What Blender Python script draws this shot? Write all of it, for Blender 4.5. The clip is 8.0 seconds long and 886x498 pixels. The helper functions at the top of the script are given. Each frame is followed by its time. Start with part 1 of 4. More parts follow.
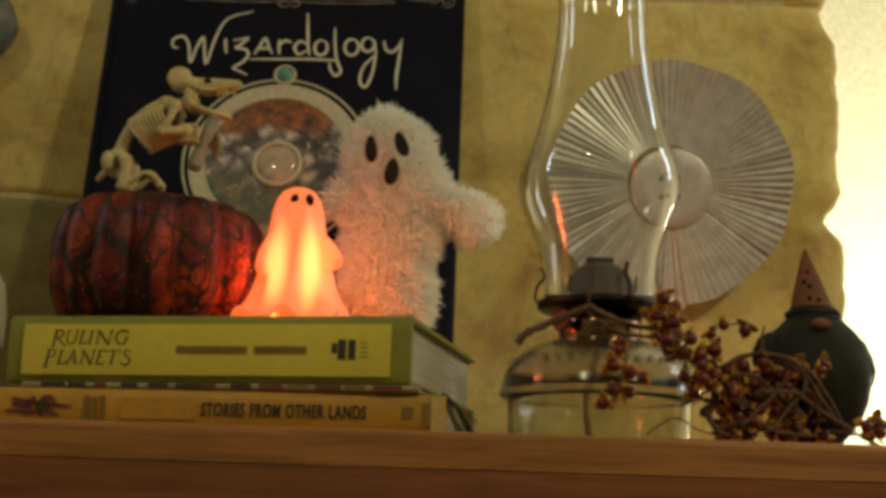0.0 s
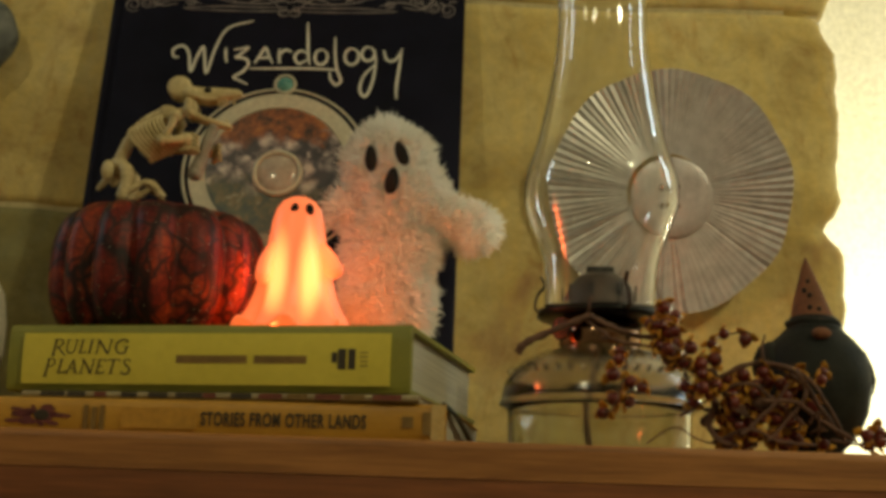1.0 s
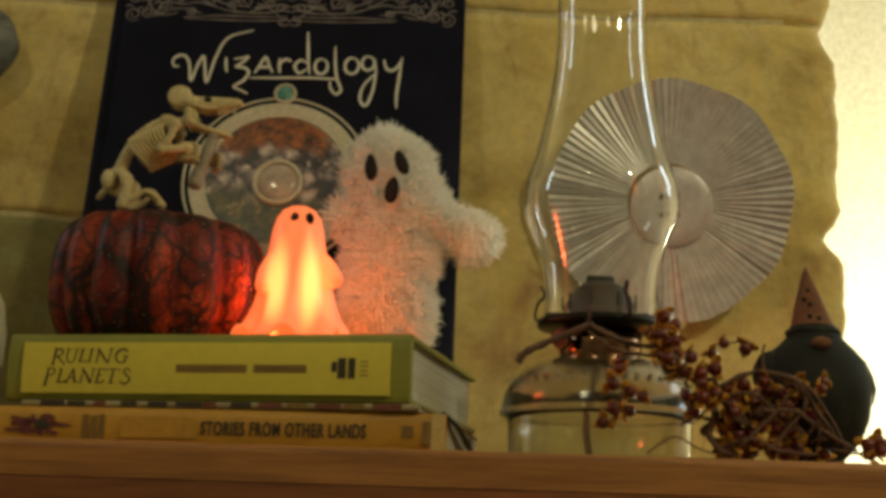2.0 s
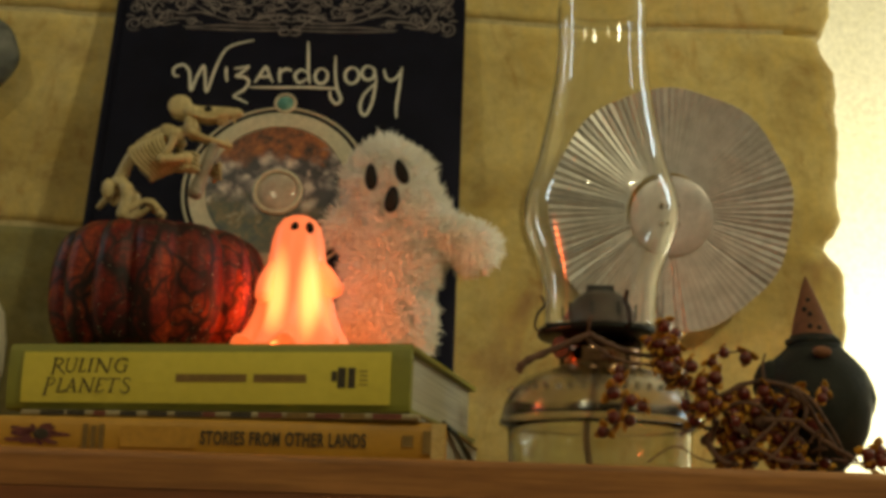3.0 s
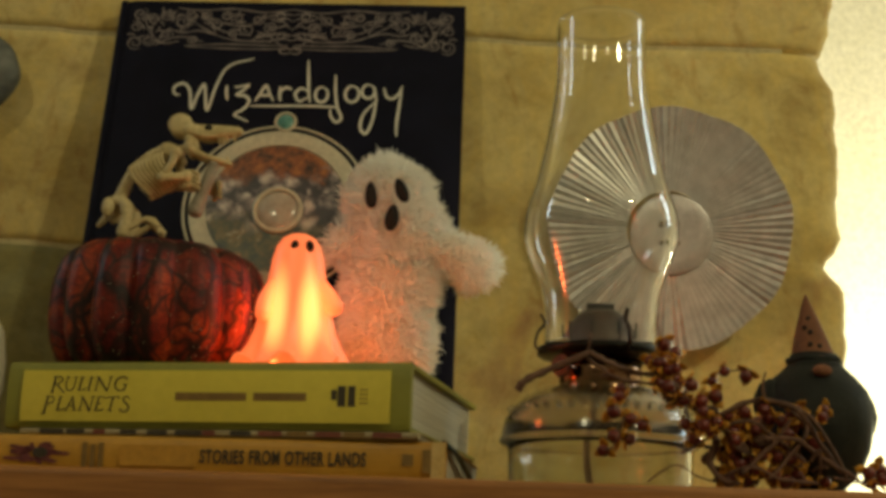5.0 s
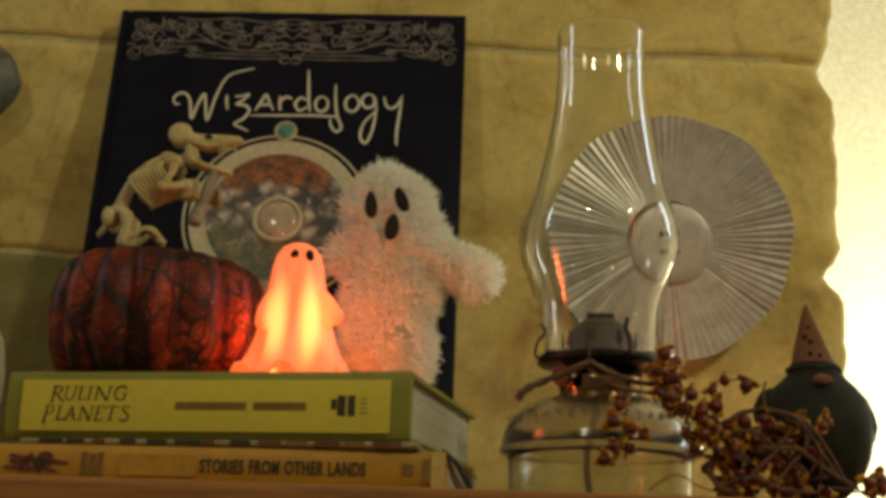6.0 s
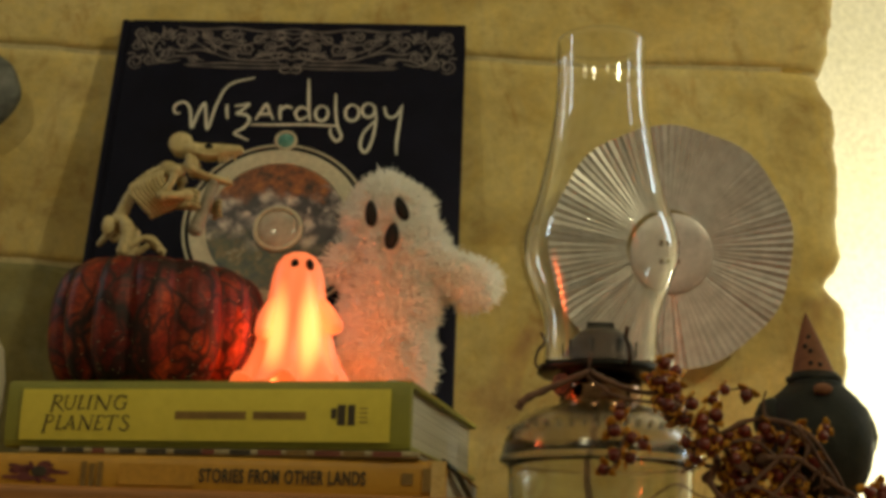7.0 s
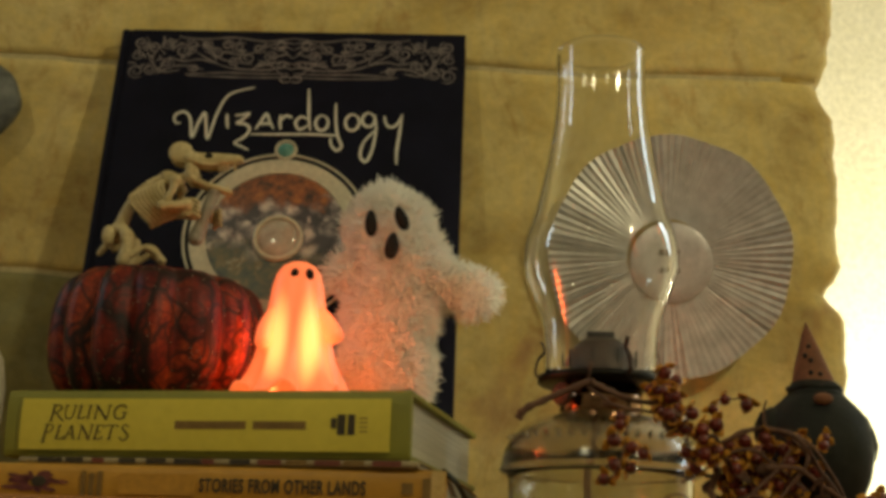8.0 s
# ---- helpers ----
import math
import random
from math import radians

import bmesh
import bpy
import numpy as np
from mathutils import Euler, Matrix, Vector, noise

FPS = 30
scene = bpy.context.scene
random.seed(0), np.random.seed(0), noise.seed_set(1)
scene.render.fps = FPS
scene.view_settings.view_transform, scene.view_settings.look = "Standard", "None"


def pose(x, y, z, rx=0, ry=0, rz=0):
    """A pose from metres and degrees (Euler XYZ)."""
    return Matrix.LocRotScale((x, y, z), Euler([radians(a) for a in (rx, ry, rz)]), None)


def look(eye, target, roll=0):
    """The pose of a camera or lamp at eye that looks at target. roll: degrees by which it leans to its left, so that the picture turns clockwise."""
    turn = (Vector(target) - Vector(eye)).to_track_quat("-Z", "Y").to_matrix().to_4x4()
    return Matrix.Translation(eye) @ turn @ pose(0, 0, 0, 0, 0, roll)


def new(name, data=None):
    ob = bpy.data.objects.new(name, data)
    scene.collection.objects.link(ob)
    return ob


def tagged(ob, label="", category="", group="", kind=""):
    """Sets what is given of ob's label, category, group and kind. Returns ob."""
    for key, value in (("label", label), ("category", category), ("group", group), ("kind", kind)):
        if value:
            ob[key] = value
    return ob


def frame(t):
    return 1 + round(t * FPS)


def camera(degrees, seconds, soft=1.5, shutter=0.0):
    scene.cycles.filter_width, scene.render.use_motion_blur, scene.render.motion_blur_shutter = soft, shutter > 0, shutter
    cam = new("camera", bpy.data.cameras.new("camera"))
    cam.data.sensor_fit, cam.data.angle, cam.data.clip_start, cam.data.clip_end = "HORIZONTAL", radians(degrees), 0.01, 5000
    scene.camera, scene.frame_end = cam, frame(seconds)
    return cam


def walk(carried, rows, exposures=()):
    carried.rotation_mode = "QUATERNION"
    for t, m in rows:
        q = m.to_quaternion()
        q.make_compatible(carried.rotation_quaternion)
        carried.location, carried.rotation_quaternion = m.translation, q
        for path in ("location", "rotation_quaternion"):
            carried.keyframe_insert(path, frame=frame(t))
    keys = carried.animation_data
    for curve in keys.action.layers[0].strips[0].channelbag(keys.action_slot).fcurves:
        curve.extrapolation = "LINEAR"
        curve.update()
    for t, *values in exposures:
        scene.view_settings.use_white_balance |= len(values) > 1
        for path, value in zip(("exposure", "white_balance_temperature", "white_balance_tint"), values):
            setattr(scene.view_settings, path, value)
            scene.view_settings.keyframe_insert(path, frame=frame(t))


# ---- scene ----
EYE, PITCH, ROLL, FOCAL = 1.35, 13.0, 1.8, 2400.0
cam = camera(2 * math.degrees(math.atan(784 / FOCAL)), 8.0, soft=3.9)
# seconds, degrees by which the camera has tipped up from its middle attitude
TIPS = [(0.0, -1.563), (0.5, -1.38), (1.0, -1.174), (1.5, -0.979), (3.0, -0.387), (3.5, -0.184), (4.0, 0.0), (4.5, 0.196),
        (6.0, 0.781), (6.5, 0.991), (7.0, 1.17), (7.5, 1.382), (8.0, 1.571)]
walk(cam, [(t, pose(0, 0, EYE, 90 + PITCH) @ pose(0, 0, 0, 0, 0, ROLL) @ pose(0, 0, 0, d)) for t, d in TIPS],
     exposures=[(0.0, 0.0, 6150, -2), (1.5, 0.0, 6190, -3), (4.5, 0.0, 6230, -3), (8.0, 0.0, 6230, -1)])

# ---- light ----
world = bpy.data.worlds.new("world")
scene.world = world
world.use_nodes = True
world.node_tree.nodes["Background"].inputs[0].default_value = (0.9, 0.8, 0.6, 1)
world.node_tree.nodes["Background"].inputs[1].default_value = 0.028


def area(name, m, size, watts, colour, size_y=None):
    data = bpy.data.lights.new(name, "AREA")
    data.energy, data.color, data.size = watts, colour, size
    if size_y:
        data.shape, data.size_y = "RECTANGLE", size_y
    ob = new(name, data)
    ob.matrix_world = m
    return ob


area("ceiling_lamp", look((-0.62, -0.65, 2.48), (0.05, 0.9, 1.5)), 0.13, 2.6, (1.0, 0.82, 0.50)).data.shape = "DISK"
# added fill from the front right, no known fixture behind it
area("right_fill_light", look((1.02, -0.28, 2.36), (0.20, 0.9, 1.60)), 0.12, 6.7, (1.0, 0.82, 0.50)).data.shape = "DISK"
area("window_light_left", look((-1.78, 0.84, 2.1), (0.1, 0.83, 1.75)), 0.12, 4.5, (0.80, 0.90, 1.0), 1.3)
area("window_light_right", look((1.88, 1.50, 2.1), (0.1, 0.83, 1.75)), 0.13, 5.5, (0.80, 0.90, 1.0), 1.3)
data = bpy.data.lights.new("table_lamp", "POINT")
data.energy, data.color, data.shadow_soft_size = 33, (1.0, 0.86, 0.56), 0.09
ob = new("table_lamp", data)
ob.location = (0.94, 1.88, 1.57)


# ---- materials ----
def nodes_of(name):
    m = bpy.data.materials.new(name)
    m.use_nodes = True
    return m, m.node_tree, m.node_tree.nodes["Principled BSDF"]


def link(tree, a, b):
    tree.links.new(a, b)


def noise_node(tree, scale, detail=5, rough=0.6, squash=(1, 1, 1), distort=0.0):
    tc = tree.nodes.new("ShaderNodeTexCoord")
    mp = tree.nodes.new("ShaderNodeMapping")
    mp.inputs["Scale"].default_value = squash
    nz = tree.nodes.new("ShaderNodeTexNoise")
    nz.inputs["Scale"].default_value = scale
    nz.inputs["Detail"].default_value = detail
    nz.inputs["Roughness"].default_value = rough
    nz.inputs["Distortion"].default_value = distort
    link(tree, tc.outputs["Object"], mp.inputs["Vector"])
    link(tree, mp.outputs["Vector"], nz.inputs["Vector"])
    return nz.outputs["Fac"]


def ramp(tree, fac, stops):
    r = tree.nodes.new("ShaderNodeValToRGB")
    while len(r.color_ramp.elements) < len(stops):
        r.color_ramp.elements.new(0.5)
    for e, (p, c) in zip(r.color_ramp.elements, stops):
        e.position, e.color = p, (*c, 1)
    link(tree, fac, r.inputs["Fac"])
    return r.outputs["Color"]


def mix(tree, fac, a, b, kind="MIX"):
    n = tree.nodes.new("ShaderNodeMix")
    n.data_type, n.blend_type = "RGBA", kind
    for sock, v in ((n.inputs[0], fac), (n.inputs[6], a), (n.inputs[7], b)):
        if isinstance(v, (int, float)):
            sock.default_value = v
        elif isinstance(v, tuple):
            sock.default_value = (*v, 1)
        else:
            link(tree, v, sock)
    return n.outputs[2]


def bump(tree, bsdf, fac, strength, distance):
    b = tree.nodes.new("ShaderNodeBump")
    b.inputs["Strength"].default_value = strength
    b.inputs["Distance"].default_value = distance
    link(tree, fac, b.inputs["Height"])
    link(tree, b.outputs["Normal"], bsdf.inputs["Normal"])


def surface(name, c1, c2, scale, rough=0.6, relief=0.3, fine=None, metal=0.0, squash=(1, 1, 1), depth=0.001, c3=None, spec=0.5, mottle=0.8):
    """Two tones at one scale, dirt at a finer one, and a fine relief."""
    m, tree, b = nodes_of(name)
    big = noise_node(tree, scale, 4, 0.55, squash, 0.3)
    small = noise_node(tree, fine or scale * 6, 5, 0.65, squash)
    stops = [(0.3, c1), (0.68, c2)] if c3 is None else [(0.28, c1), (0.5, c2), (0.72, c3)]
    base = ramp(tree, big, stops)
    grain = ramp(tree, small, [(0.3, (0.72, 0.72, 0.72)), (0.7, (1.12, 1.12, 1.12))])
    link(tree, mix(tree, mottle, base, grain, "MULTIPLY"), b.inputs["Base Color"])
    b.inputs["Metallic"].default_value = metal
    b.inputs["Specular IOR Level"].default_value = spec
    rr = tree.nodes.new("ShaderNodeMapRange")
    rr.inputs["To Min"].default_value = max(0.02, rough - 0.08)
    rr.inputs["To Max"].default_value = min(1.0, rough + 0.08)
    link(tree, small, rr.inputs["Value"])
    link(tree, rr.outputs["Result"], b.inputs["Roughness"])
    if relief:
        bump(tree, b, small, relief, depth)
    return m


def limestone(name="limestone", wash=(1, 1, 1)):
    m, tree, b = nodes_of(name)
    big = noise_node(tree, 7, 5, 0.6, (1, 1, 1.6), 0.6)
    mid = noise_node(tree, 26, 6, 0.65, (1, 1, 1.3), 0.4)
    fine = noise_node(tree, 150, 5, 0.7)
    c = ramp(tree, big, [(0.3, (0.48, 0.36, 0.13)), (0.5, (0.65, 0.52, 0.21)), (0.7, (0.74, 0.62, 0.29))])
    rust = ramp(tree, mid, [(0.30, (0.78, 0.70, 0.56)), (0.50, (1, 1, 1)), (0.75, (1.10, 1.06, 0.98))])
    c = mix(tree, 0.85, c, rust, "MULTIPLY")
    spot = ramp(tree, noise_node(tree, 11, 3, 0.5, (1, 1, 1), 1.0), [(0.66, (0, 0, 0)), (0.78, (1, 1, 1))])
    c = mix(tree, spot, c, (0.36, 0.20, 0.09))
    stain = ramp(tree, noise_node(tree, 15, 5, 0.7, (1.6, 1, 0.8), 1.4), [(0.40, (1.10, 1.05, 0.86)), (0.55, (1, 1, 1)), (0.68, (0.80, 0.64, 0.46))])
    c = mix(tree, 0.8, c, stain, "MULTIPLY")
    grain = ramp(tree, fine, [(0.3, (0.84, 0.84, 0.82)), (0.7, (1.08, 1.08, 1.08))])
    c = mix(tree, 0.9, c, grain, "MULTIPLY")
    link(tree, mix(tree, 1.0, c, wash, "MULTIPLY"), b.inputs["Base Color"])
    b.inputs["Roughness"].default_value = 0.85
    both = tree.nodes.new("ShaderNodeMath")
    both.operation = "MULTIPLY_ADD"
    both.inputs[1].default_value = 0.35
    link(tree, fine, both.inputs[0])
    link(tree, mid, both.inputs[2])
    bump(tree, b, both.outputs[0], 0.22, 0.005)
    return m


def wood(name, dark, light, gloss=0.4):
    m, tree, b = nodes_of(name)
    fibre = noise_node(tree, 150, 6, 0.6, (0.06, 1, 1), 0.8)
    plank = noise_node(tree, 32, 3, 0.5, (0.15, 1, 1), 1.5)
    fine = noise_node(tree, 700, 4, 0.6, (0.04, 1, 1))
    c = ramp(tree, fibre, [(0.3, dark), (0.62, light)])
    c = mix(tree, 0.5, c, ramp(tree, plank, [(0.3, (0.7, 0.66, 0.6)), (0.65, (1.1, 1.1, 1.1))]), "MULTIPLY")
    c = mix(tree, 0.5, c, ramp(tree, fine, [(0.35, (0.62, 0.58, 0.55)), (0.6, (1.08, 1.08, 1.08))]), "MULTIPLY")
    link(tree, c, b.inputs["Base Color"])
    b.inputs["Roughness"].default_value = gloss
    bump(tree, b, fine, 0.15, 0.0006)
    return m


def glass(name, tint, rough=0.0, ior=1.48):
    m, tree, b = nodes_of(name)
    b.inputs["Base Color"].default_value = (*tint, 1)
    b.inputs["Transmission Weight"].default_value = 1.0
    b.inputs["Roughness"].default_value = rough
    b.inputs["IOR"].default_value = ior
    bump(tree, b, noise_node(tree, 40, 2, 0.5), 0.04, 0.002)
    return m


def plain(name, c, rough=0.5, metal=0.0):
    return surface(name, tuple(0.9 * v for v in c), tuple(min(1, 1.08 * v) for v in c), 60, rough, 0.1, 300, metal, depth=0.0003)


STONE, STONE_GREY = limestone(), limestone("grey_limestone", (0.37, 0.41, 0.41))
MORTAR = surface("mortar", (0.54, 0.45, 0.23), (0.64, 0.54, 0.29), 30, 0.9, 0.5, 200)
MANTEL = wood("honey_pine", (0.21, 0.082, 0.021), (0.42, 0.182, 0.050), 0.45)
# the board's pine again, darkened and reddened in place of shade
MANTEL_SHADE = wood("shaded_pine", (0.17, 0.055, 0.018), (0.27, 0.095, 0.032), 0.42)
PLASTER = surface("orange_peel_plaster", (0.78, 0.74, 0.62), (0.82, 0.78, 0.68), 20, 0.85, 0.6, 90, depth=0.004)
CEILING = surface("ceiling_paint", (0.74, 0.71, 0.64), (0.8, 0.78, 0.72), 12, 0.9, 0.3, 80)
FLOOR = wood("floor_oak", (0.16, 0.08, 0.035), (0.30, 0.16, 0.07), 0.35)
NAVY = surface("navy_cover", (0.0042, 0.0044, 0.0125), (0.0080, 0.0082, 0.021), 30, 0.6, 0.25, 500, depth=0.0004, spec=0.10)
SILVER_INK = surface("silver_ink", (0.09, 0.075, 0.09), (0.27, 0.23, 0.23), 90, 0.5, 0.1)
TITLE_INK = surface("pale_foil", (0.62, 0.60, 0.52), (0.78, 0.75, 0.66), 90, 0.4, 0.1)
CREAM = surface("cream_ring", (0.50, 0.46, 0.34), (0.62, 0.58, 0.44), 40, 0.5, 0.2)
PAGES = surface("page_edges", (0.46, 0.44, 0.34), (0.60, 0.57, 0.45), 25, 0.8, 0.5, 220, squash=(0.05, 0.05, 6), depth=0.0006)
OLIVE = surface("olive_cover", (0.22, 0.215, 0.030), (0.28, 0.27, 0.040), 25, 0.5, 0.1, 200, mottle=0.3)
YELLOW = surface("yellow_panel", (0.66, 0.55, 0.075), (0.73, 0.61, 0.09), 9, 0.20, 0.1, 160, mottle=0.25)
INK = plain("dark_ink", (0.045, 0.034, 0.02), 0.5)
BROWN_INK = plain("brown_ink", (0.22, 0.13, 0.03), 0.5)
MUSTARD = surface("mustard_spine", (0.43, 0.215, 0.018), (0.54, 0.285, 0.030), 22, 0.45, 0.2, 140, mottle=0.4)
MUSTARD_FADE = plain("faded_mustard", (0.505, 0.262, 0.030), 0.5)
MAROON = surface("maroon_print", (0.10, 0.022, 0.030), (0.20, 0.05, 0.045), 150, 0.5, 0.1)
WORN = surface("worn_spine", (0.52, 0.34, 0.10), (0.62, 0.45, 0.19), 120, 0.7, 0.2)
BRASS = surface("polished_copper_brass", (0.20, 0.115, 0.07), (0.33, 0.20, 0.12), 40, 0.16, 0.05, metal=1.0)
RUST = plain("rust_print", (0.17, 0.045, 0.025), 0.5)
AGED = surface("aged_paper", (0.26, 0.20, 0.10), (0.40, 0.33, 0.19), 60, 0.7, 0.3)
BLACK = plain("black_felt", (0.006, 0.006, 0.006), 0.9)
BRONZE = surface("tarnished_brass", (0.018, 0.011, 0.008), (0.050, 0.029, 0.020), 60, 0.42, 0.3, 300, metal=0.5)
GALLERY = surface("blackened_brass", (0.004, 0.0035, 0.003), (0.010, 0.008, 0.006), 60, 0.4, 0.2, 300, metal=0.6)
CLEAR = glass("clear_glass", (0.985, 0.99, 0.97))
FONT_GLASS = glass("pressed_glass", (0.83, 0.85, 0.80), 0.02)
SATIN_GLASS = glass("satin_glass", (0.82, 0.79, 0.74), 0.16)
REFLECTOR = surface("pleated_foil", (0.56, 0.535, 0.53), (0.70, 0.67, 0.66), 14, 0.42, 0.12, 120, metal=0.5, depth=0.0005)
HUB = surface("hub_foil", (0.66, 0.61, 0.62), (0.76, 0.71, 0.71), 20, 0.4, 0.1, 150, metal=0.5)
BONE = surface("bone_resin", (0.44, 0.34, 0.15), (0.68, 0.56, 0.30), 90, 0.55, 0.3, 420, depth=0.0006)
DRIFT = surface("grey_bone", (0.24, 0.215, 0.165), (0.36, 0.33, 0.26), 90, 0.6, 0.3, 400)
LEAF = surface("dry_leaf", (0.045, 0.018, 0.010), (0.14, 0.058, 0.022), 90, 0.75, 0.4, 400)
TWIG = surface("twig_bark", (0.07, 0.032, 0.02), (0.17, 0.085, 0.05), 120, 0.8, 0.6, 600)
BERRY = surface("berry_skin", (0.055, 0.008, 0.006), (0.22, 0.022, 0.010), 70, 0.3, 0.15, 300)
HUSK = surface("berry_husk", (0.46, 0.18, 0.012), (0.76, 0.40, 0.035), 90, 0.5, 0.3, 300)


def tinsel_strands():
    """Thin white film: part of the light goes through."""
    m, tree, b = nodes_of("white_tinsel")
    tone = ramp(tree, noise_node(tree, 60, 4), [(0.3, (0.94, 0.925, 0.87)), (0.7, (0.985, 0.975, 0.94))])
    link(tree, tone, b.inputs["Base Color"])
    b.inputs["Roughness"].default_value = 0.45
    thin = tree.nodes.new("ShaderNodeBsdfTranslucent")
    link(tree, tone, thin.inputs["Color"])
    both = tree.nodes.new("ShaderNodeMixShader")
    both.inputs[0].default_value = 0.55
    link(tree, b.outputs[0], both.inputs[1])
    link(tree, thin.outputs[0], both.inputs[2])
    link(tree, both.outputs[0], tree.nodes["Material Output"].inputs["Surface"])
    return m


TINSEL = tinsel_strands()
GNOME = surface("charcoal_clay", (0.009, 0.010, 0.009), (0.019, 0.021, 0.018), 40, 0.65, 0.4, 260, spec=0.2)
HAT = surface("rust_felt_hat", (0.13, 0.050, 0.022), (0.22, 0.09, 0.04), 80, 0.85, 0.4, 500)
GREY_ROCK = surface("grey_ornament", (0.07, 0.08, 0.08), (0.20, 0.21, 0.20), 60, 0.6, 0.5, 240)
# very pale base colour in place of a vinyl light's weak glow
IVORY = surface("ivory_for_glow", (0.84, 0.76, 0.58), (0.90, 0.83, 0.66), 30, 0.5, 0.2)


def pumpkin_skin():
    """Red glossy shell with dark veins and a little glitter."""
    m, tree, b = nodes_of("veined_red_shell")
    tc = tree.nodes.new("ShaderNodeTexCoord")
    wob = tree.nodes.new("ShaderNodeTexNoise")
    wob.inputs["Scale"].default_value = 45
    link(tree, tc.outputs["Object"], wob.inputs["Vector"])
    moved = mix(tree, 0.02, tc.outputs["Object"], wob.outputs["Color"], "ADD")
    dark = None
    for scale, lo, hi, weight, tall_by in ((27, 0.012, 0.080, 1.0, 0.46), (60, 0.010, 0.075, 0.9, 0.62), (150, -0.01, 0.085, 0.7, 1.0)):
        v = tree.nodes.new("ShaderNodeTexVoronoi")
        v.feature = "DISTANCE_TO_EDGE"
        v.inputs["Scale"].default_value = scale
        mp = tree.nodes.new("ShaderNodeMapping")
        mp.inputs["Scale"].default_value = (1, 1, tall_by)
        mp.inputs["Location"].default_value = (scale * 0.013, 0.2, 0.1)
        link(tree, moved, mp.inputs["Vector"])
        link(tree, mp.outputs["Vector"], v.inputs["Vector"])
        line = ramp(tree, v.outputs["Distance"], [(max(0, lo), (-8 * min(0, lo),) * 3), (hi, (1, 1, 1))])
        dark = line if dark is None else mix(tree, weight, dark, line, "MULTIPLY")
    tone = ramp(tree, noise_node(tree, 34, 4, 0.6), [(0.32, (0.065, 0.008, 0.009)), (0.5, (0.17, 0.017, 0.010)), (0.72, (0.44, 0.070, 0.014))])
    dust = ramp(tree, noise_node(tree, 22, 5, 0.7, (1, 1, 0.35)), [(0.58, (0, 0, 0)), (0.76, (0.6, 0.6, 0.6))])
    tone = mix(tree, dust, tone, (0.085, 0.062, 0.045))
    pits = ramp(tree, noise_node(tree, 330, 3, 0.6), [(0.36, (0.62, 0.62, 0.62)), (0.60, (1.15, 1.15, 1.15))])
    tone = mix(tree, 0.9, tone, pits, "MULTIPLY")
    c = mix(tree, dark, (0.018, 0.009, 0.009), tone)
    link(tree, c, b.inputs["Base Color"])
    b.inputs["Roughness"].default_value = 0.45
    b.inputs["Specular IOR Level"].default_value = 0.22
    bump(tree, b, noise_node(tree, 240, 4), 0.5, 0.0008)
    return m


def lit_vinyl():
    """Milky vinyl with the glow of bulbs painted in as five spots of emission."""
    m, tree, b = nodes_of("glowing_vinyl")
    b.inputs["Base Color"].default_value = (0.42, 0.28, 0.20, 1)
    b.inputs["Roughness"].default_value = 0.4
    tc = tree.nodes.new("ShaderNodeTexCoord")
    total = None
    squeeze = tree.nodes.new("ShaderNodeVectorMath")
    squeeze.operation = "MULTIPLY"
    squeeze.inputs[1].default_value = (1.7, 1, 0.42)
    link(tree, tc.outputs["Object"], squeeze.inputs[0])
    # three spots pattern the front; two unseen rear ones are added for orange spill
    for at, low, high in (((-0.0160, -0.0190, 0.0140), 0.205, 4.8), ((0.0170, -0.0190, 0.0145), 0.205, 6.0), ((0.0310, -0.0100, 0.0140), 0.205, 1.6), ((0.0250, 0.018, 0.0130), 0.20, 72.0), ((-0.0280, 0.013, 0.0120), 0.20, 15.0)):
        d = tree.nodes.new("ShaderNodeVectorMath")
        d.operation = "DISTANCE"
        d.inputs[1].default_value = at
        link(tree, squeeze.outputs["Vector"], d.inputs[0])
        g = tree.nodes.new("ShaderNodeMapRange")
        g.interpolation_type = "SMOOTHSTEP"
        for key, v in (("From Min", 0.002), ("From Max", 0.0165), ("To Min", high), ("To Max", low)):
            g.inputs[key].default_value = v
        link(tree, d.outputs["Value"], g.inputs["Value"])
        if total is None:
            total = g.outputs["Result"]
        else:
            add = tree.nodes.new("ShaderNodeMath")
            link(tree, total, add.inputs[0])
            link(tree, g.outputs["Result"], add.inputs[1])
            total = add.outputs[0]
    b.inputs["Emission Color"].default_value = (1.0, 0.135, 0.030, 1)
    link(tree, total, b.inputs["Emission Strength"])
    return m


